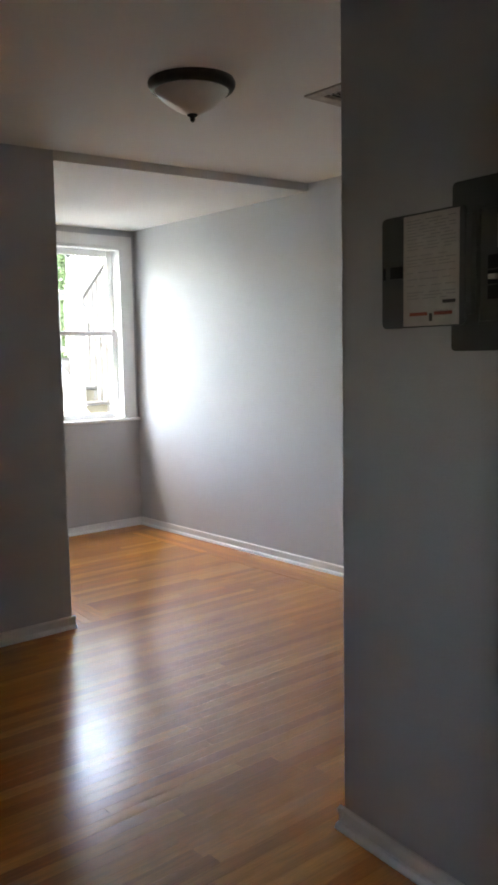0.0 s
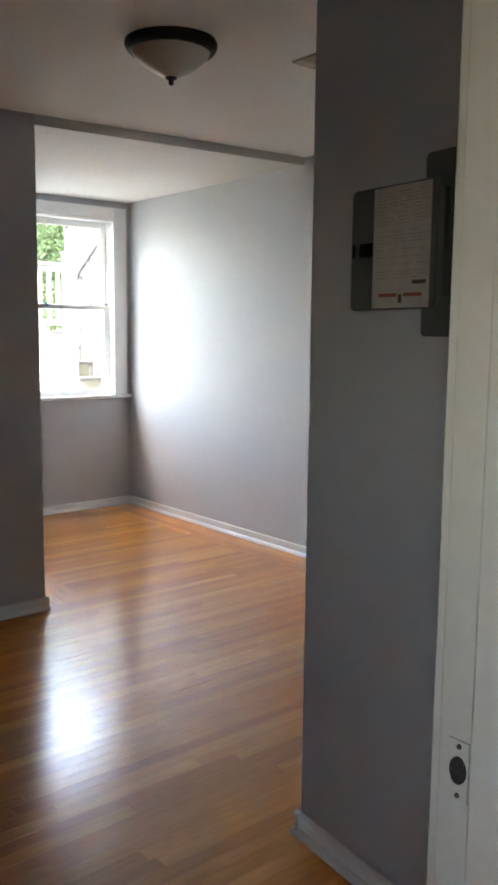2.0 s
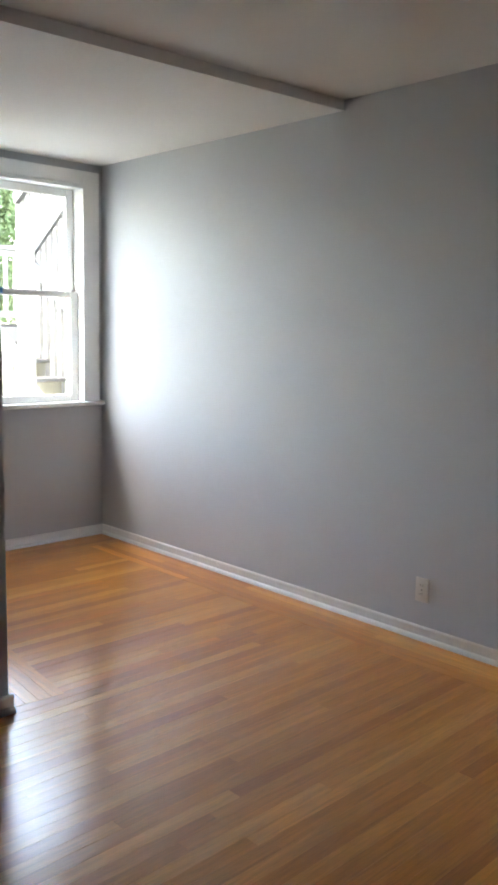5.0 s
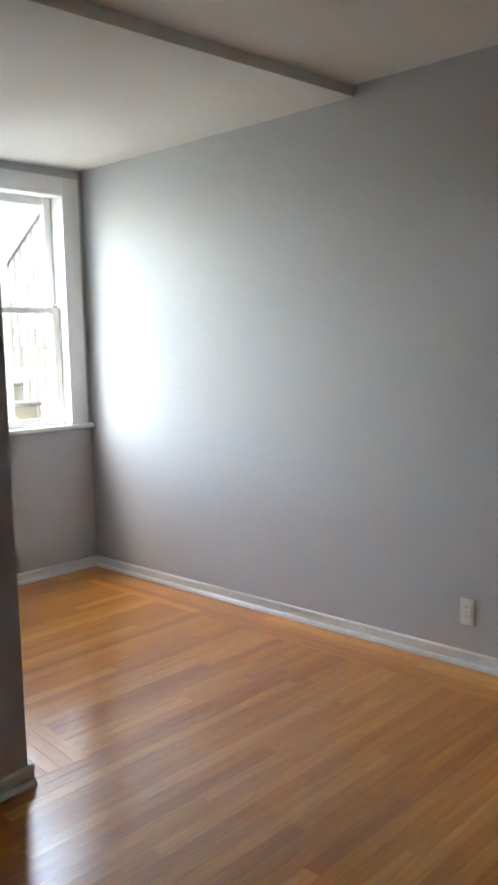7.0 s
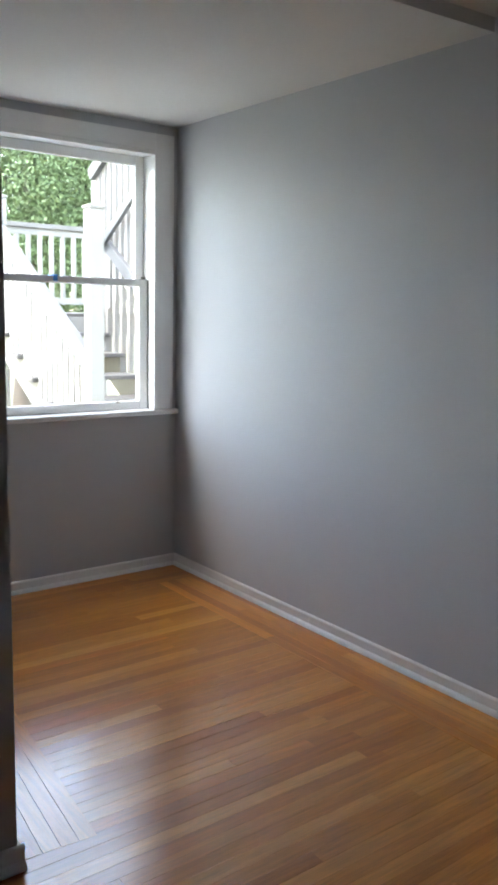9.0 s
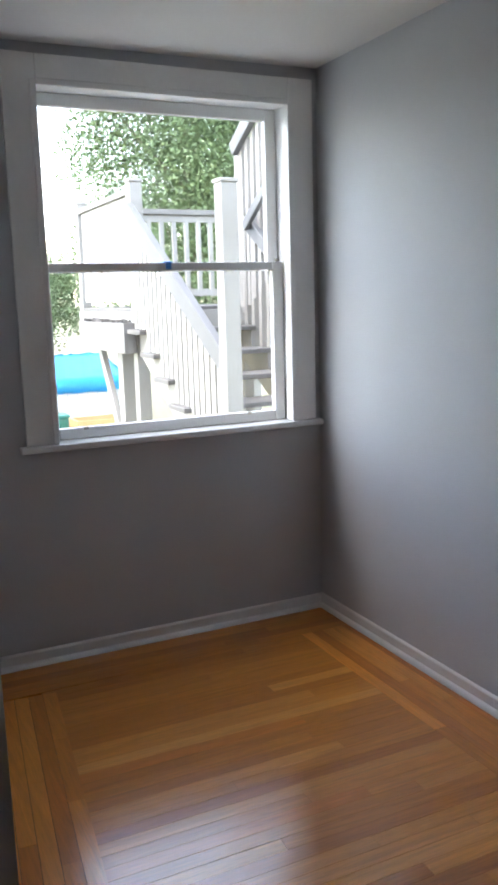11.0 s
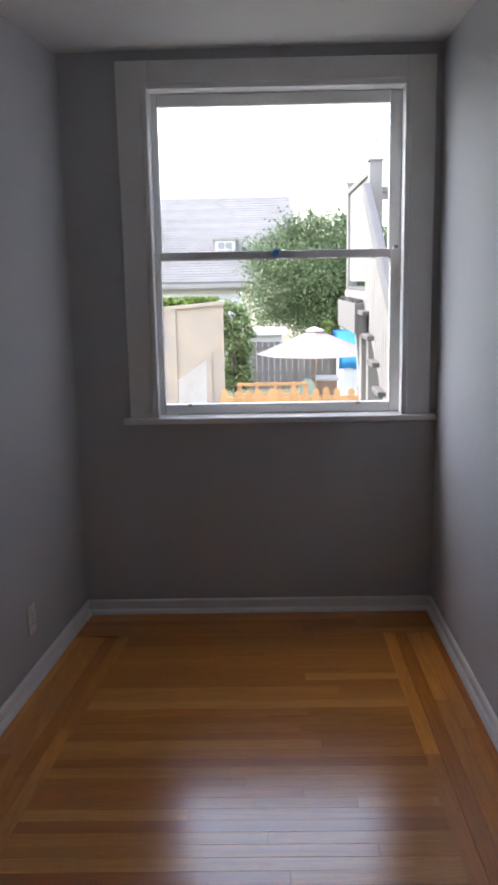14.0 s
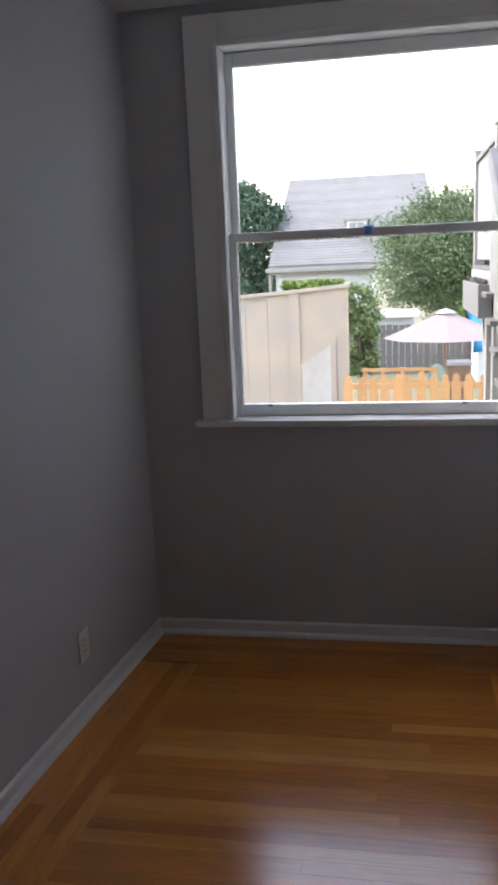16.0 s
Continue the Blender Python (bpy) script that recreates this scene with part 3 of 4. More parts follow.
def sbox(name, x0, x1, y0, y1, z0, z1, mat=DECK, soft=0.004, label=""):
    bm = bmesh.new()
    box(bm, x0, x1, y0, y1, z0, z1)
    if soft:
        soften(bm, soft, 1)
    return spart(name, bm, mat, label)


def sbeam(name, a, b, w, h, mat=DECK, label=""):
    bm = bmesh.new()
    beam(bm, a, b, w, h)
    soften(bm, 0.004, 1)
    return spart(name, bm, mat, label)


def spost(x, y, z0, z1, s=0.1, name="post"):
    sbox(name, x - s / 2, x + s / 2, y - s / 2, y + s / 2, z0, z1)
    sbox("post_cap", x - s / 2 - 0.008, x + s / 2 + 0.008, y - s / 2 - 0.008, y + s / 2 + 0.008, z1, z1 + 0.022)


spost(0.048, 1.10, GROUND, 2.11, 0.10)
spost(0.13, LY0 + 0.1, GROUND, 2.365, 0.10, "newel")
spost(0.13, LY1 - 0.05, LZ - 0.2, 2.37, 0.09)
spost(GX1 - 0.03, LY1 - 0.05, GROUND, 2.40, 0.10)
spost(GX0 - 0.02, LY0 + 0.02, GROUND, 2.70, 0.09, "newel")
sbox("post", 0.075, 0.205, 3.35, 3.48, GROUND, LZ - 0.2)
sbeam("brace", (0.14, 3.6, 0.2), (0.14, 4.3, LZ - 0.2), 0.05, 0.09)
sbox("landing_deck", FX0, GX1, LY0, LY1, LZ - 0.03, LZ, DECK_GREY)
sbox("fascia", FX0 - 0.02, FX0 + 0.018, LY0, LY1, LZ - 0.20, LZ - 0.031)
sbox("fascia", FX0 + 0.02, GX1, LY0 - 0.02, LY0 + 0.018, LZ - 0.20, LZ - 0.031)
sbox("fascia", FX0 + 0.02, GX1, LY1 - 0.018, LY1 + 0.02, LZ - 0.20, LZ - 0.031)
# landing balustrades: west side and far side
sbeam("rail", (0.13, LY0 + 0.15, 2.30), (0.13, LY1 - 0.1, 2.30), 0.09, 0.045, PLANTER)
sbeam("rail", (0.13, LY0 + 0.15, LZ + 0.1), (0.13, LY1 - 0.1, LZ + 0.1), 0.04, 0.06)
sbeam("rail", (0.18, LY1 - 0.05, 2.32), (GX1 - 0.08, LY1 - 0.05, 2.32), 0.09, 0.05, PLANTER)
sbeam("rail", (0.18, LY1 - 0.05, 2.26), (GX1 - 0.08, LY1 - 0.05, 2.26), 0.03, 0.07)
sbeam("rail", (0.18, LY1 - 0.05, LZ + 0.12), (GX1 - 0.08, LY1 - 0.05, LZ + 0.12), 0.04, 0.07)
for i in range(17):
    y = LY0 + 0.19 + i * 0.087
    sbox("baluster", 0.108, 0.152, y - 0.040, y + 0.040, LZ + 0.05, 2.278, soft=0)
for i in range(13):
    x = 0.27 + i * 0.13
    sbox("baluster", x - 0.02, x + 0.02, LY1 - 0.069, LY1 - 0.031, LZ + 0.08, 2.26, soft=0)
# lower flight: treads, risers behind, cut stringers, balusters, sloping handrail
for i in range(8):
    y1 = LY0 - i * RUN
    z = LZ - (i + 1) * RISE
    sbox("tread", FX0 - 0.10, FX1, y1 - RUN - 0.02, y1, z - 0.035, z, DECK_GREY)
for x in (FX0 + 0.02, FX1 - 0.02):
    bm = bmesh.new()
    pts = [(LY0, LZ - 0.031)]
    for i in range(8):
        y1, z = LY0 - i * RUN, LZ - (i + 1) * RISE - 0.036
        pts += [(y1 - 0.002, z), (y1 - RUN + 0.001, z)]
    pts += [(LY0 - 8 * RUN, LZ - 9 * RISE - 0.2), (LY0, LZ - 0.36)]
    a = [bm.verts.new((x - 0.019, y, z)) for y, z in pts]
    b = [bm.verts.new((x + 0.019, y, z)) for y, z in pts]
    bm.faces.new(a)
    bm.faces.new(b[::-1])
    for i in range(len(pts)):
        j = (i + 1) % len(pts)
        bm.faces.new((a[i], b[i], b[j], a[j]))
    spart("stringer", bm)
SLOPE = RISE / RUN


def rail_z(y):
    return 2.12 - (LY0 - 0.02 - y) * 0.605


sbeam("handrail", (0.055, LY0 + 0.03, rail_z(LY0 + 0.03)), (0.055, 1.14, rail_z(1.14)), 0.055, 0.13, RAIL_SHADE, "near-white handrail with its grey shade in the colour")
for i in range(19):
    y = LY0 - 0.07 - i * 0.092
    sbox("baluster", FX0 - 0.048, FX0 - 0.003, y - 0.034, y + 0.034, LZ - (int((LY0 - y) / RUN) + 1) * RISE + 0.002, rail_z(y) - 0.03, soft=0)
sbeam("handrail", (FX1 - 0.02, 2.62, 2.02), (FX1 - 0.02, 1.0, 2.02 - 1.62 * 0.66), 0.05, 0.1, RAIL_SHADE, "near-white handrail with its grey shade in the colour")
for i in range(13):
    y = LY0 - 0.12 - i * 0.13
    sbox("baluster", FX1 - 0.001, FX1 + 0.040, y - 0.022, y + 0.022, LZ - SLOPE * (LY0 - y) - 0.25, 2.0 - (2.62 - y) * 0.66, soft=0)
# upper flight rises from the landing back towards the house
for i in range(11):
    y1, z = LY0 - i * RUN, LZ + (i + 1) * RISE
    if y1 - RUN < 0.25:
        break
    sbox("tread", GX0, GX1, y1 - RUN - 0.02, y1, z - 0.035, z, DECK_GREY)
for x in (GX0 - 0.02, GX1):
    sbeam("stringer", (x, LY0 + 0.1, LZ + 0.0), (x, 0.35, LZ + 0.0 + (LY0 + 0.1 - 0.35) * SLOPE), 0.038, 0.28)


def rail2_z(y):
    return LZ + 1.18 + (LY0 - y) * SLOPE


sbeam("handrail", (GX0 - 0.112, LY0 - 0.03, rail2_z(LY0 - 0.03)), (GX0 - 0.112, 0.35, rail2_z(0.35)), 0.05, 0.11, RAIL_SHADE, "near-white handrail with its grey shade in the colour")
for i in range(24):
    y = LY0 - 0.1 - i * 0.1
    foot = LZ + (LY0 - y) * SLOPE - 0.12
    sbox("baluster", GX0 - 0.085, GX0 - 0.041, y - 0.022, y + 0.022, foot, rail2_z(y) - 0.03, soft=0)
sbeam("grab_rail", (GX0 - 0.155, 2.60, 2.01), (GX0 - 0.155, 0.9, 3.13), 0.04, 0.075, RAIL_SHADE, "near-white grab rail with its grey shade in the colour")
# porch under the upper flight
sbox("porch_deck", 0.0, GX1, 0.3, LY0 - 7 * RUN, 0.25, 0.285, DECK_GREY)
sbox("porch_fascia", -0.02, GX1, LY0 - 7 * RUN, LY0 - 7 * RUN + 0.02, 0.05, 0.285)

# boarded wall of the house behind the porch
porch_wall = thing("porch_wall", "beige boarded house wall behind the back stairs", "wall", (GX1 + 0.12, 1.5, GROUND), kind="structure")
bpy.context.view_layer.update()
for i in range(32):
    z = GROUND + i * 0.17
    bm = bmesh.new()
    box(bm, GX1 + 0.045, GX1 + 0.17, 0.2, 2.6, z, z + 0.166)
    ob = part("board", bm, BEIGE, porch_wall)
    ob.matrix_parent_inverse = porch_wall.matrix_basis.inverted()

# planter box on the landing's side, with dry leaves in it
planter = thing("planter_box", "grey painted planter box hung on the landing", "planter", (-0.01, 3.62, LZ - 0.35))
bpy.context.view_layer.update()


def on(ob, parent):
    ob.matrix_parent_inverse = parent.matrix_basis.inverted()
    return ob


for n, c in (("side", (-0.03, -0.01, 2.92, 4.30)), ("side", (0.045, 0.065, 2.92, 4.30)), ("end", (-0.0095, 0.0445, 2.92, 2.94)), ("end", (-0.0095, 0.0445, 4.28, 4.30))):
    on(slab(n, PLANTER, planter, *c, LZ - 0.35, LZ - 0.115, 0.003), planter)
on(slab("soil", BARK, planter, -0.0095, 0.0445, 2.9405, 4.2795, LZ - 0.3, LZ - 0.14), planter)


def leaf_mesh(name, count, place, size, mat, seed, flat=0.0):
    """Many small folded leaves, each at a place given by place(random) -> Vector."""
    r = np.random.RandomState(seed)
    centre = np.array([place(r) for _ in range(count)])
    u = r.normal(size=(count, 3))
    u /= np.linalg.norm(u, axis=1)[:, None]
    v = np.cross(u, r.normal(size=(count, 3)))
    v /= np.linalg.norm(v, axis=1)[:, None]
    if flat:
        u[:, 2] *= 1 - flat
        v[:, 2] *= 1 - flat
    s = (size * r.uniform(0.6, 1.35, count))[:, None]
    n = np.cross(u, v) * s * 0.18
    a, b, c, d = centre - u * s, centre + v * s * 0.55 + n, centre + u * s, centre - v * s * 0.55 + n
    verts = np.stack([a, b, c, d], 1).reshape(-1, 3)
    faces = [f for i in range(count) for f in ((4 * i, 4 * i + 1, 4 * i + 2), (4 * i, 4 * i + 2, 4 * i + 3))]
    me = bpy.data.meshes.new(name)
    me.from_pydata(verts.tolist(), [], faces)
    me.materials.append(mat)
    return me


dry = tagged(new("dry_leaves", leaf_mesh("dry_leaves", 260, lambda r: (r.uniform(-0.008, 0.042), r.uniform(2.95, 4.27), LZ - 0.125 + r.uniform(0, 0.03)), 0.022, OLDWOOD, 3)),
             "dry leaves and twigs heaped in the planter", "leaves", kind="stuff")


def tree(label, at, trunk_r, crown, clumps, leaves, size, mat, seed, lean=(0, 0), branches=9):
    """Tapered trunk, limbs out to clumps, and leaves gathered round the clumps. crown: centre and radii."""
    r = random.Random(seed)
    cx, cy, cz, rx, ry, rz = crown
    ob = thing("tree", label, "tree", at)
    ob_at = Vector(at)
    hubs = []
    while len(hubs) < clumps:
        p = Vector((r.uniform(-1, 1), r.uniform(-1, 1), r.uniform(-1, 1)))
        if 0.25 < p.length < 1:
            hubs.append(Vector((cx + p.x * rx, cy + p.y * ry, cz + p.z * rz)) - ob_at)
    bm = bmesh.new()
    top = Vector((cx, cy, cz + rz * 0.3)) - ob_at
    n = 10

    def limb(a, b, ra, rb, steps=5):
        rings = []
        d = (b - a).normalized()
        s = d.orthogonal().normalized()
        t = d.cross(s)
        bend = Vector((r.uniform(-1, 1), r.uniform(-1, 1), 0)) * (b - a).length * 0.06
        for k in range(steps + 1):
            f = k / steps
            c = a.lerp(b, f) + bend * math.sin(f * math.pi)
            rad = ra + (rb - ra) * f
            rings.append([bm.verts.new(c + (s * math.cos(2 * math.pi * i / n) + t * math.sin(2 * math.pi * i / n)) * rad) for i in range(n)])
        for x, y in zip(rings, rings[1:]):
            for i in range(n):
                bm.faces.new((x[i], x[(i + 1) % n], y[(i + 1) % n], y[i]))

    limb(Vector((0, 0, 0)), top, trunk_r, trunk_r * 0.25, 8)
    for h in hubs[:branches]:
        f = r.uniform(0.45, 0.85)
        limb(top * f, h, trunk_r * 0.35, trunk_r * 0.06)
    part("trunk", bm, BARK, ob, "", True)

    def place(q):
        h = hubs[q.randint(len(hubs))]
        g = q.normal(size=3) * 0.36
        k = min(rx, ry, rz) * 0.55
        return (h.x + g[0] * k, h.y + g[1] * k, h.z + g[2] * k * 0.8)

    crown_ob = new("crown", leaf_mesh("crown", leaves, place, size, mat, seed))
    crown_ob.parent = ob
    return ob


tree("broad green deciduous tree behind the stairs", (5.5, 16.0, GROUND), 0.28, (5.85, 15.6, 4.7, 3.1, 2.6, 4.1), 200, 150000, 0.045, LEAF, 11)
tree("dense green tree at the end of the yard", (2.0, 25.5, GROUND), 0.25, (1.95, 25.0, 1.6, 3.3, 2.0, 1.85), 120, 80000, 0.050, LEAF, 12)
tree("dark tall tree beside the neighbour's house", (-6.7, 33.0, GROUND), 0.3, (-6.6, 33.0, 2.0, 1.3, 1.3, 3.3), 60, 17000, 0.09, LEAF_BLUE, 13)
tree("leafy vine-grown shrub by the enclosure", (-1.36, 14.0, GROUND), 0.05, (-1.33, 14.0, 0.25, 0.36, 0.5, 1.15), 44, 11000, 0.045, LEAF_VINE, 14, branches=6)
tree("sunlit yellow-green sapling behind the umbrella", (0.9, 17.0, GROUND), 0.03, (0.9, 17.0, 0.2, 0.12, 0.15, 0.3), 8, 260, 0.055, LEAF_LIGHT, 15, branches=4)
hedge = tagged(new("ivy", leaf_mesh("ivy", 3000, lambda r: (r.uniform(-2.75, -1.6), 13.0 + r.uniform(-0.25, 0.25), 1.0 + 0.16 * r.uniform(-1, 1)), 0.05, LEAF_LIGHT, 16)),
               "yellow-green ivy heaped along the enclosure's top", "ivy", kind="stuff")

# ---- beige enclosure of a neighbouring stair ----
EY = 12.5
enc = thing("stair_enclosure", "beige boarded stair enclosure with a sloping opening", "enclosure", (-2.2, EY, GROUND))
bpy.context.view_layer.update()
ESLOPE = 0.72


def epoly(name, pts, y0, y1, mat, label=""):
    bm = bmesh.new()
    a = [bm.verts.new((x, y0, z)) for x, z in pts]
    b = [bm.verts.new((x, y1, z)) for x, z in pts]
    bm.faces.new(a)
    bm.faces.new(b[::-1])
    for i in range(len(pts)):
        j = (i + 1) % len(pts)
        bm.faces.new((a[i], b[i], b[j], a[j]))
    return on(part(name, bm, mat, enc, label), enc)


XC, XR, XG = -2.394, -1.48, -1.83
epoly("side_panel", [(XC, -0.33), (XG, 0.03), (XR - 0.062, 0.24), (XR - 0.062, 1.03), (XC, 0.945)], EY, EY + 0.06, BEIGE)
epoly("trim_board", [(XC, -0.40), (XC, -0.30), (XG + 0.12, 0.14), (XG + 0.12, 0.05), (XG, -0.02)], EY - 0.03, EY - 0.001, BEIGE, "sloping beige trim board")
epoly("post", [(XG, GROUND), (XG + 0.11, GROUND), (XG + 0.11, 0.045), (XG, -0.025)], EY - 0.02, EY + 0.07, BEIGE)
epoly("end_panel", [(XG + 0.112, GROUND), (XR - 0.06, GROUND), (XR - 0.06, 0.236), (XG + 0.112, 0.12)], EY + 0.005, EY + 0.055, BEIGE)
epoly("corner_post", [(XR - 0.058, GROUND), (XR, GROUND), (XR, 1.035), (XR - 0.058, 1.03)], EY - 0.02, EY + 0.07, BEIGE)
epoly("corner_post", [(XC - 0.19, GROUND), (XC - 0.002, GROUND), (XC - 0.002, 0.95), (XC - 0.19, 0.945)], EY - 0.04, EY + 0.08, BEIGE)
for i in range(3):
    x1 = XC - 0.195 - i * 0.42
    epoly("board", [(x1 - 0.415, GROUND), (x1, GROUND), (x1, 0.94 - i * 0.025), (x1 - 0.415, 0.915 - i * 0.025)], EY, EY + 0.05, BEIGE)
epoly("top_cap", [(XC - 1.5, 0.866), (XC - 0.1, 0.951), (XR + 0.03, 1.036), (XR + 0.03, 1.10), (XC - 0.1, 1.015), (XC - 1.5, 0.93)], EY - 0.06, EY + 0.12, BEIGE)
epoly("back_panel", [(XC - 0.6, GROUND), (XR - 0.12, GROUND), (XR - 0.12, 0.6), (XC - 0.6, 0.6)], EY + 1.0, EY + 1.05, WHITE, "bright white wall behind the opening")

# ---- neighbour's house ----
HY = 31.0
house = thing("neighbour_house", "pale sided house with a steep grey shingle roof", "house", (-2.5, HY + 3, GROUND))
bpy.context.view_layer.update()
HX0, HX1, HE, HR = -5.75, -1.24, 1.29, 4.95
on(slab("wall", SIDING, house, HX0 + 0.25, HX1 - 0.35, HY + 0.3, HY + 6, GROUND, HE), house)
bm = bmesh.new()
quad = [(HX0, HY, HE), (1.25, HY, HE), (0.62, HY + 3.6, HR), (HX0 + 0.56, HY + 3.6, HR)]
lo = [bm.verts.new(p) for p in quad]
hi = [bm.verts.new((p[0], p[1], p[2] + 0.12)) for p in quad]
bm.faces.new(lo[::-1])
bm.faces.new(hi)
for i in range(4):
    bm.faces.new((lo[i], lo[(i + 1) % 4], hi[(i + 1) % 4], hi[i]))
roof = on(part("roof", bm, ROOF, house), house)
COURSES = 34
for i in range(COURSES):
    f0, f1 = i / COURSES, (i + 0.985) / COURSES
    bm = bmesh.new()
    c = [Vector(quad[0]).lerp(Vector(quad[3]), f0), Vector(quad[1]).lerp(Vector(quad[2]), f0), Vector(quad[1]).lerp(Vector(quad[2]), f1), Vector(quad[0]).lerp(Vector(quad[3]), f1)]
    a = [bm.verts.new(p + Vector((0, -0.02, 0.125))) for p in c]
    b = [bm.verts.new(p + Vector((0, -0.03, 0.139 if k < 2 else 0.131))) for k, p in enumerate(c)]
    bm.faces.new(b)
    for k in range(4):
        bm.faces.new((a[k], a[(k + 1) % 4], b[(k + 1) % 4], b[k]))
    part("shingle_course", bm, ROOF, roof)
on(slab("gutter", DECK, house, HX0 - 0.1, HX1 + 0.08, HY - 0.16, HY - 0.01, HE - 0.14, HE + 0.02, 0.02), house)
on(slab("fascia", DECK, house, HX0, HX1, HY - 0.0095, HY + 0.1, HE - 0.24, HE - 0.001), house)
on(slab("downpipe", DECK, house, HX0 - 0.02, HX0 + 0.1, HY + 0.05, HY + 0.17, GROUND, HE - 0.25, 0.02), house)
dorm = on(slab("dormer", SIDING, house, -2.62, -1.77, HY + 0.98, HY + 2.4, 2.30, 3.10), house)
slab("dormer_roof", DECK, dorm, -2.72, -1.67, HY + 0.88, HY + 2.6, 3.105, 3.19)
slab("window_frame", WHITE, dorm, -2.54, -1.85, HY + 0.95, HY + 0.979, 2.40, 3.06)
for x in (-2.49, -2.175):
    for z in (2.44, 2.75):
        slab("pane", PANE_SKY, dorm, x, x + 0.285, HY + 0.93, HY + 0.9495, z, z + 0.27)

# ---- market umbrella ----
umb = thing("patio_umbrella", "open cream canvas patio umbrella", "umbrella", (0.31, 12.95, GROUND))
bm = bmesh.new()
RU, N = 1.17, 8
apex = bm.verts.new((0, 0, 2.10))
rings = []
for f, z in ((0.16, 2.04), (0.5, 1.87), (0.8, 1.72), (1.0, 1.63)):
    rings.append([bm.verts.new((RU * f * math.cos(math.pi * 2 * i / (N * 4)) * (1 if i % 4 == 0 else 0.965 if i % 2 else 0.95),
                                RU * f * math.sin(math.pi * 2 * i / (N * 4)) * (1 if i % 4 == 0 else 0.965 if i % 2 else 0.95), z)) for i in range(N * 4)])
for i in range(N * 4):
    j = (i + 1) % (N * 4)
    bm.faces.new((apex, rings[0][i], rings[0][j]))
    for a, b in zip(rings, rings[1:]):
        bm.faces.new((a[i], b[i], b[j], a[j]))
bmesh.ops.solidify(bm, geom=list(bm.faces), thickness=0.008)
canopy = part("canopy", bm, CANVAS, umb)
bm = bmesh.new()
lathe(bm, [(0.0, 2.16), (0.12, 2.12), (0.2, 2.075), (0.18, 2.07), (0.0, 2.13)], 24)
vent_cap = part("vent", bm, CANVAS, canopy)
bm = bmesh.new()
lathe(bm, [(0.0, 0.0), (0.025, 0.0), (0.025, 2.09), (0.0, 2.09)], 14)
part("pole", bm, TERRA, umb, "brown wooden pole")
bm = bmesh.new()
lathe(bm, [(0.0, 0.0), (0.26, 0.0), (0.25, 0.06), (0.06, 0.1), (0.05, 0.3), (0.0, 0.3)], 24)
part("base", bm, OLDWOOD, umb)
for i in range(N):
    a = 2 * math.pi * i / N
    bm = bmesh.new()
    beam(bm, (0.03 * math.cos(a), 0.03 * math.sin(a), 2.06), (1.14 * math.cos(a), 1.14 * math.sin(a), 1.62), 0.014, 0.014)
    part("rib", bm, TERRA, umb)

# ---- shed under a blue tarp ----
shed = thing("shed", "low white shed half covered with a blue tarp", "shed", (2.8, 18.6, GROUND))
bpy.context.view_layer.update()
for i in range(12):
    on(slab("wall_board", SIDING, shed, 1.36 + i * 0.26, 1.36 + i * 0.26 + 0.252, 17.75, 17.79, GROUND, -0.62), shed)
on(slab("side_wall", SIDING, shed, 1.36, 1.40, 17.80, 19.7, GROUND, -0.3), shed)
bm = bmesh.new()
r = random.Random(4)
grid = []
for j in range(9):
    row = []
    for i in range(25):
        x = 1.24 + i * 0.135
        y, z = (17.66, -0.80 + 0.012 * math.sin(i * 0.9)) if j < 1 else (17.68 + (j - 1) * 0.29, -0.50 + (j - 1) * 0.082)
        row.append(bm.verts.new((x + r.uniform(-0.02, 0.02), y + r.uniform(-0.02, 0.02), z + r.uniform(-0.025, 0.025))))
    grid.append(row)
for j in range(8):
    for i in range(24):
        bm.faces.new((grid[j][i], grid[j][i + 1], grid[j + 1][i + 1], grid[j + 1][i]))
bmesh.ops.solidify(bm, geom=list(bm.faces), thickness=0.012)
on(part("tarp", bm, TARP, shed, "creased bright blue tarp", True), shed)


# ---- fences ----
def picket(h, w=0.155):
    bm = bmesh.new()
    right = [(w / 2, 0), (w / 2, h - 0.15), (w * 0.27, h - 0.125), (w * 0.40, h - 0.085), (w * 0.33, h - 0.045), (0, h)]
    pts = right + [(-x, z) for x, z in right[-2::-1]]
    a = [bm.verts.new((x, -0.009, z)) for x, z in pts]
    b = [bm.verts.new((x, 0.009, z)) for x, z in pts]
    bm.faces.new(a)
    bm.faces.new(b[::-1])
    for i in range(len(pts)):
        j = (i + 1) % len(pts)
        bm.faces.new((a[i], b[i], b[j], a[j]))
    return finish("picket", bm, PINE)


PY = 11.0
fence = thing("picket_fence", "new honey-coloured pine picket fence", "fence", (0.0, PY, GROUND))
mesh = picket(1.22)
r = random.Random(9)
for i in range(13):
    ob = new("picket", mesh)
    ob.parent = fence
    ob.matrix_basis = pose(-1.40 + i * 0.200 + r.uniform(-0.012, 0.012), -0.02, r.uniform(-0.05, 0.03), 0, r.uniform(-1.5, 1.5), 0)
for z in (0.35, 0.95):
    slab("rail", PINE, fence, -1.48, 1.08, 0.0, 0.04, z, z + 0.09)
trellis = thing("trellis", "low frame of new pine battens behind the pickets", "trellis", (-0.55, 12.0, GROUND))
for x in (-0.62, -0.3, 0.05, 0.4, 0.62):
    slab("post", PINE, trellis, x - 0.03, x + 0.03, -0.03, 0.03, 0, 1.18)
for z in (0.9, 1.12):
    slab("batten", PINE, trellis, -0.68, 0.68, -0.05, -0.031, z, z + 0.06)

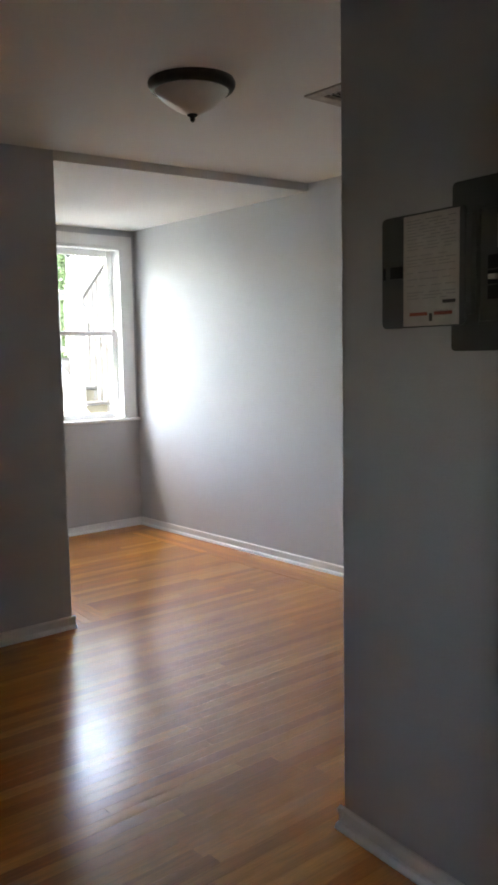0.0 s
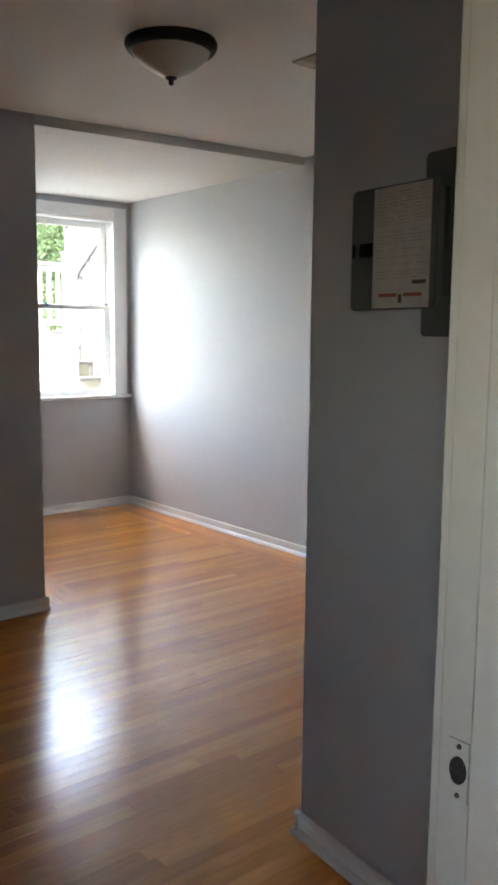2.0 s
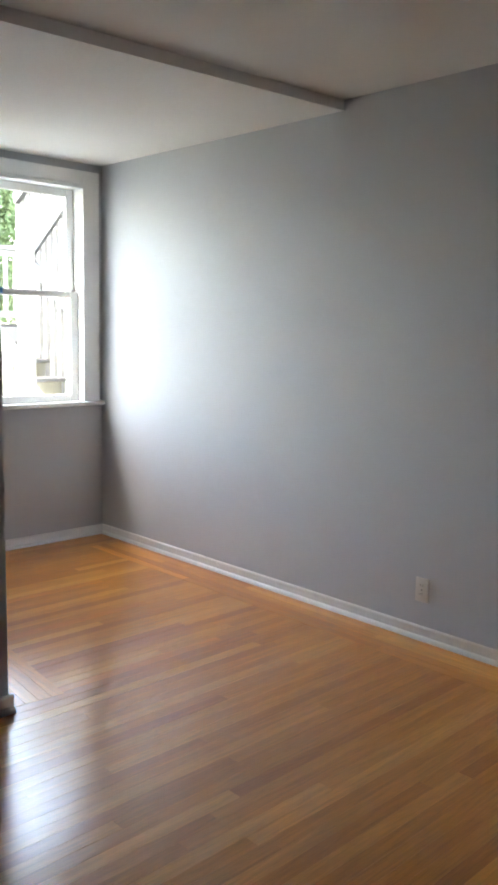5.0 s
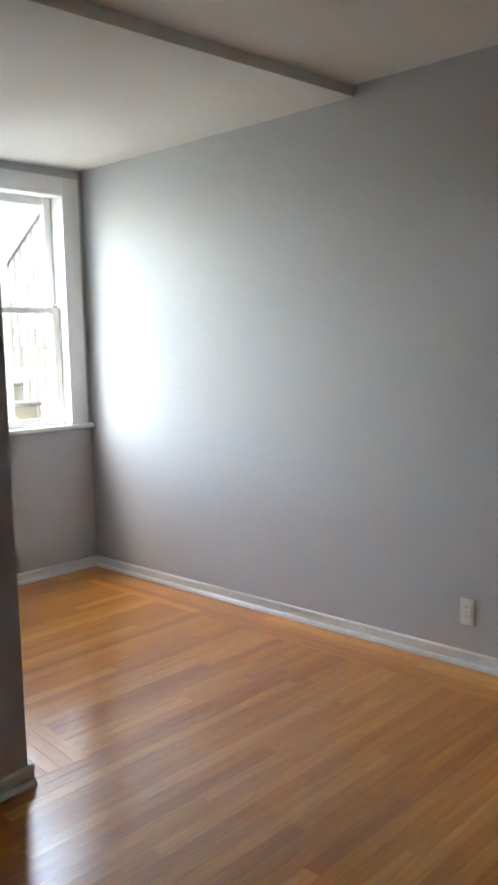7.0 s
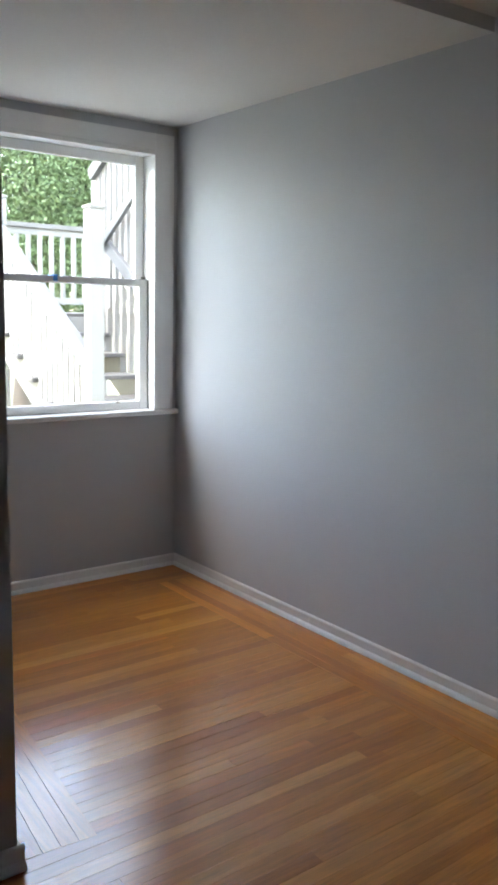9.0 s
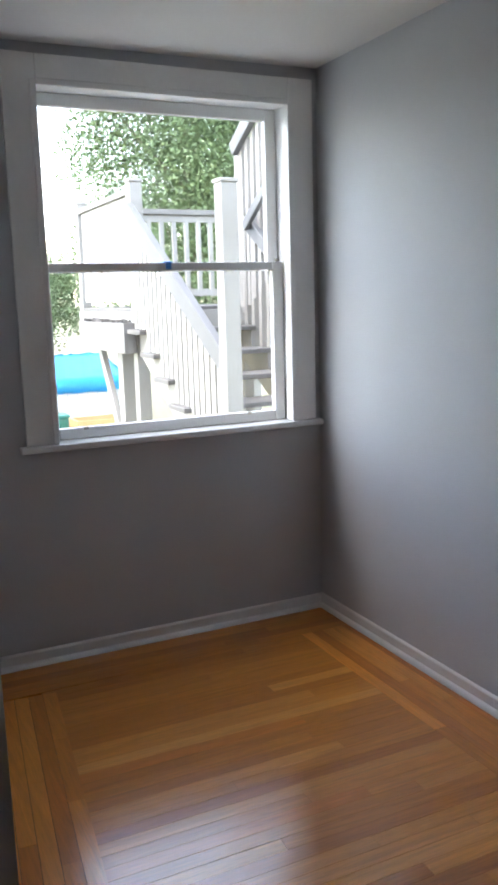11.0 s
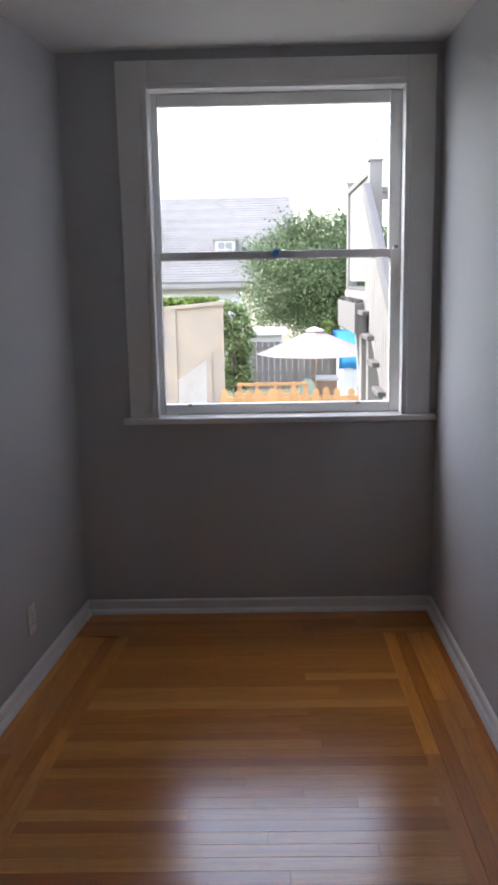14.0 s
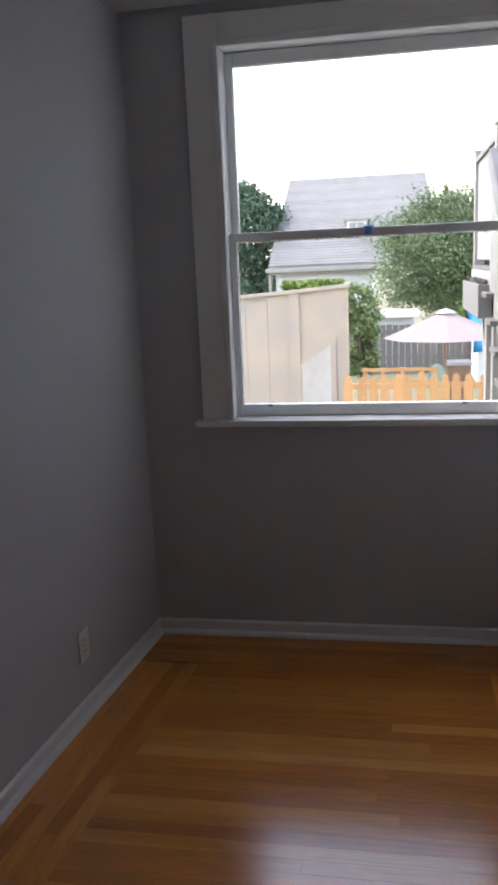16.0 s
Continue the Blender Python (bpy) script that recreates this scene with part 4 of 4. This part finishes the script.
back = thing("board_fence", "weathered grey board fence with trellis top", "fence", (0.0, 20.0, GROUND))
for i in range(44):
    slab("board", OLDWOOD, back, -3.6 + i * 0.17, -3.6 + i * 0.17 + 0.152, -0.01, 0.01, 0, 1.34 + r.uniform(-0.02, 0.02))
for z in (0.4, 1.1):
    slab("rail", OLDWOOD, back, -3.6, 3.9, 0.0105, 0.06, z, z + 0.09)
shed_far = thing("garage", "low white outbuilding behind the board fence", "building", (-1.8, 22.0, GROUND))
slab("wall", SIDING, shed_far, -1.6, 1.7, -0.1, 1.0, 0, 1.42)
slab("roof", WHITE, shed_far, -1.8, 1.85, -0.4, 1.2, 1.421, 1.58, 0.02)

# ---- raised bed of new boards beside the bin ----
bed = thing("raised_bed", "raised garden bed of new honey-coloured pine boards", "garden bed", (2.05, 11.5, GROUND))
for k in range(6):
    z = k * 0.165
    slab("board", PINE, bed, -0.5, 0.5, -0.32, -0.28, z, z + 0.16, 0.004)
    slab("board", PINE, bed, -0.5, 0.5, 0.28, 0.32, z, z + 0.16, 0.004)
    slab("end_board", PINE, bed, -0.5, -0.46, -0.279, 0.279, z, z + 0.16, 0.004)
    slab("end_board", PINE, bed, 0.46, 0.5, -0.279, 0.279, z, z + 0.16, 0.004)
slab("soil", BARK, bed, -0.459, 0.459, -0.279, 0.279, 0, 0.9)

# ---- yard furniture by the pickets ----
chair = thing("garden_chair", "sage green garden chair back seen over the pickets", "chair", (0.12, 12.2, GROUND))
bm = bmesh.new()
lathe(bm, [(0.0, -0.015), (0.155, -0.015), (0.155, 0.015), (0.0, 0.015)], 28)
bm.transform(pose(0, 0, 0.98, 90, 0, 0) @ Matrix.Diagonal((1, 1.5, 1, 1)))
part("backrest", bm, SAGE, chair)
slab("seat", SAGE, chair, -0.2, 0.2, -0.42, 0.0, 0.42, 0.46, 0.01)
for x in (-0.18, 0.18):
    for y in (-0.4, -0.02):
        slab("leg", SAGE, chair, x - 0.02, x + 0.02, y - 0.02, y + 0.02, 0, 0.419)
crate = thing("wooden_hutch", "brown wooden hutch with a pale lid", "hutch", (0.58, 13.5, GROUND))
slab("body", TERRA, crate, -0.21, 0.21, -0.25, 0.25, 0, 1.04, 0.01)
slab("lid", SIDING, crate, -0.25, 0.25, -0.3, 0.3, 1.041, 1.09, 0.01)
bin_ = thing("storage_bin", "dark green plastic storage bin with lid", "bin", (1.32, 12.0, GROUND))
slab("body", GREEN_PLASTIC, bin_, -0.22, 0.22, -0.2, 0.2, 0, 0.98, 0.02)
slab("lid", GREEN_PLASTIC, bin_, -0.25, 0.25, -0.23, 0.23, 0.981, 1.04, 0.015)


# ---- oak strip floor ----
bm = bmesh.new()
box(bm, -4.8, 0.2, -8.6, 0.0, -0.3, -0.011)
floor = setting("floor", bm, SUB, "varnished golden oak strip floor with a border along the walls", "floor")
STRIP = 0.052


def strip_mesh(name, mat):
    bm = bmesh.new()
    box(bm, 0, 1, 0.0005, STRIP - 0.0005, -0.010, 0)
    return finish(name, bm, mat)


MESH_X, MESH_Y = strip_mesh("oak_strip", OAK_X), strip_mesh("oak_border", OAK_Y)
PALE_X, PALE_Y = strip_mesh("pale_oak_strip", OAK_X_PALE), strip_mesh("pale_oak_border", OAK_Y_PALE)
r = random.Random(21)
rest = []                                     # strips past the ones near the walk


def lay(x0, x1, y, z=0.0, pale=False):
    """Strips end to end along x between x0 and x1, in the row whose south edge is y."""
    x = x0
    first = True
    while x < x1 - 0.01:
        n = r.uniform(0.4, 1.5) if first else r.uniform(0.9, 2.4)
        if pale and first:
            n = 0.85
        mesh = PALE_X if pale and first else MESH_X
        first = False
        end = min(x + n, x1)
        if x1 - end < 0.2:
            end = x1
        if y > -3.35 and x > -3.0:
            ob = new("strip", mesh)
            ob.parent = floor
            ob.matrix_basis = pose(x + 0.0003, y, z - r.uniform(0, 0.0003), r.uniform(-0.25, 0.25), 0, 0) @ Matrix.Diagonal((end - x - 0.0006, 1, 1, 1))
        else:
            rest.append((x, end, y))
        x = end


def lay_along(start, heading, length, z, pale=False):
    """Border strips end to end from start, on the heading (degrees from +x)."""
    d = Vector((math.cos(radians(heading)), math.sin(radians(heading)), 0))
    s = 0.0
    while s < length - 0.01:
        end = min(s + (0.93 if pale and s == 0 else r.uniform(0.35, 1.5)), length)
        if length - end < 0.2:
            end = length
        p = Vector((*start, 0)) + d * s
        ob = new("strip", PALE_Y if pale and s == 0 else MESH_Y)
        ob.parent = floor
        ob.matrix_basis = pose(p.x, p.y, z - r.uniform(0, 0.0003), r.uniform(-0.2, 0.2), 0, heading) @ Matrix.Diagonal((end - s - 0.0006, 1, 1, 1))
        s = end


BORDER = 5 * STRIP
for i in range(5):
    lay(west(0) - 0.02, 0, -(i + 1) * STRIP, 0.001)
    lay_along((-(i + 1) * STRIP, -BORDER), -90, 4.0, 0.001, i == 4)
tilt = math.degrees(math.atan(SKEW))
for i in range(5):
    lay_along((west(-BORDER) + 0.002 + i * STRIP * 1.004, -BORDER - i * 0.004), -90 - tilt, 1.77, 0.001)
rows = int((8.4 - BORDER) / STRIP)
for i in range(rows):
    y = -BORDER - (i + 1) * STRIP
    left = west(y) + BORDER - 0.045 if y > STEP_Y else -4.6
    lay(left, -BORDER + (0.004 if y > -4.27 else BORDER), y, 0.0, i in (12, 21, 33))
bm = bmesh.new()
for x0, x1, y in rest:
    box(bm, x0 + 0.0003, x1 - 0.0003, y + 0.0003, y + STRIP - 0.0003, -0.010, 0)
far = tagged(part("far_strips", bm, OAK_FAR, floor), kind="stuff")
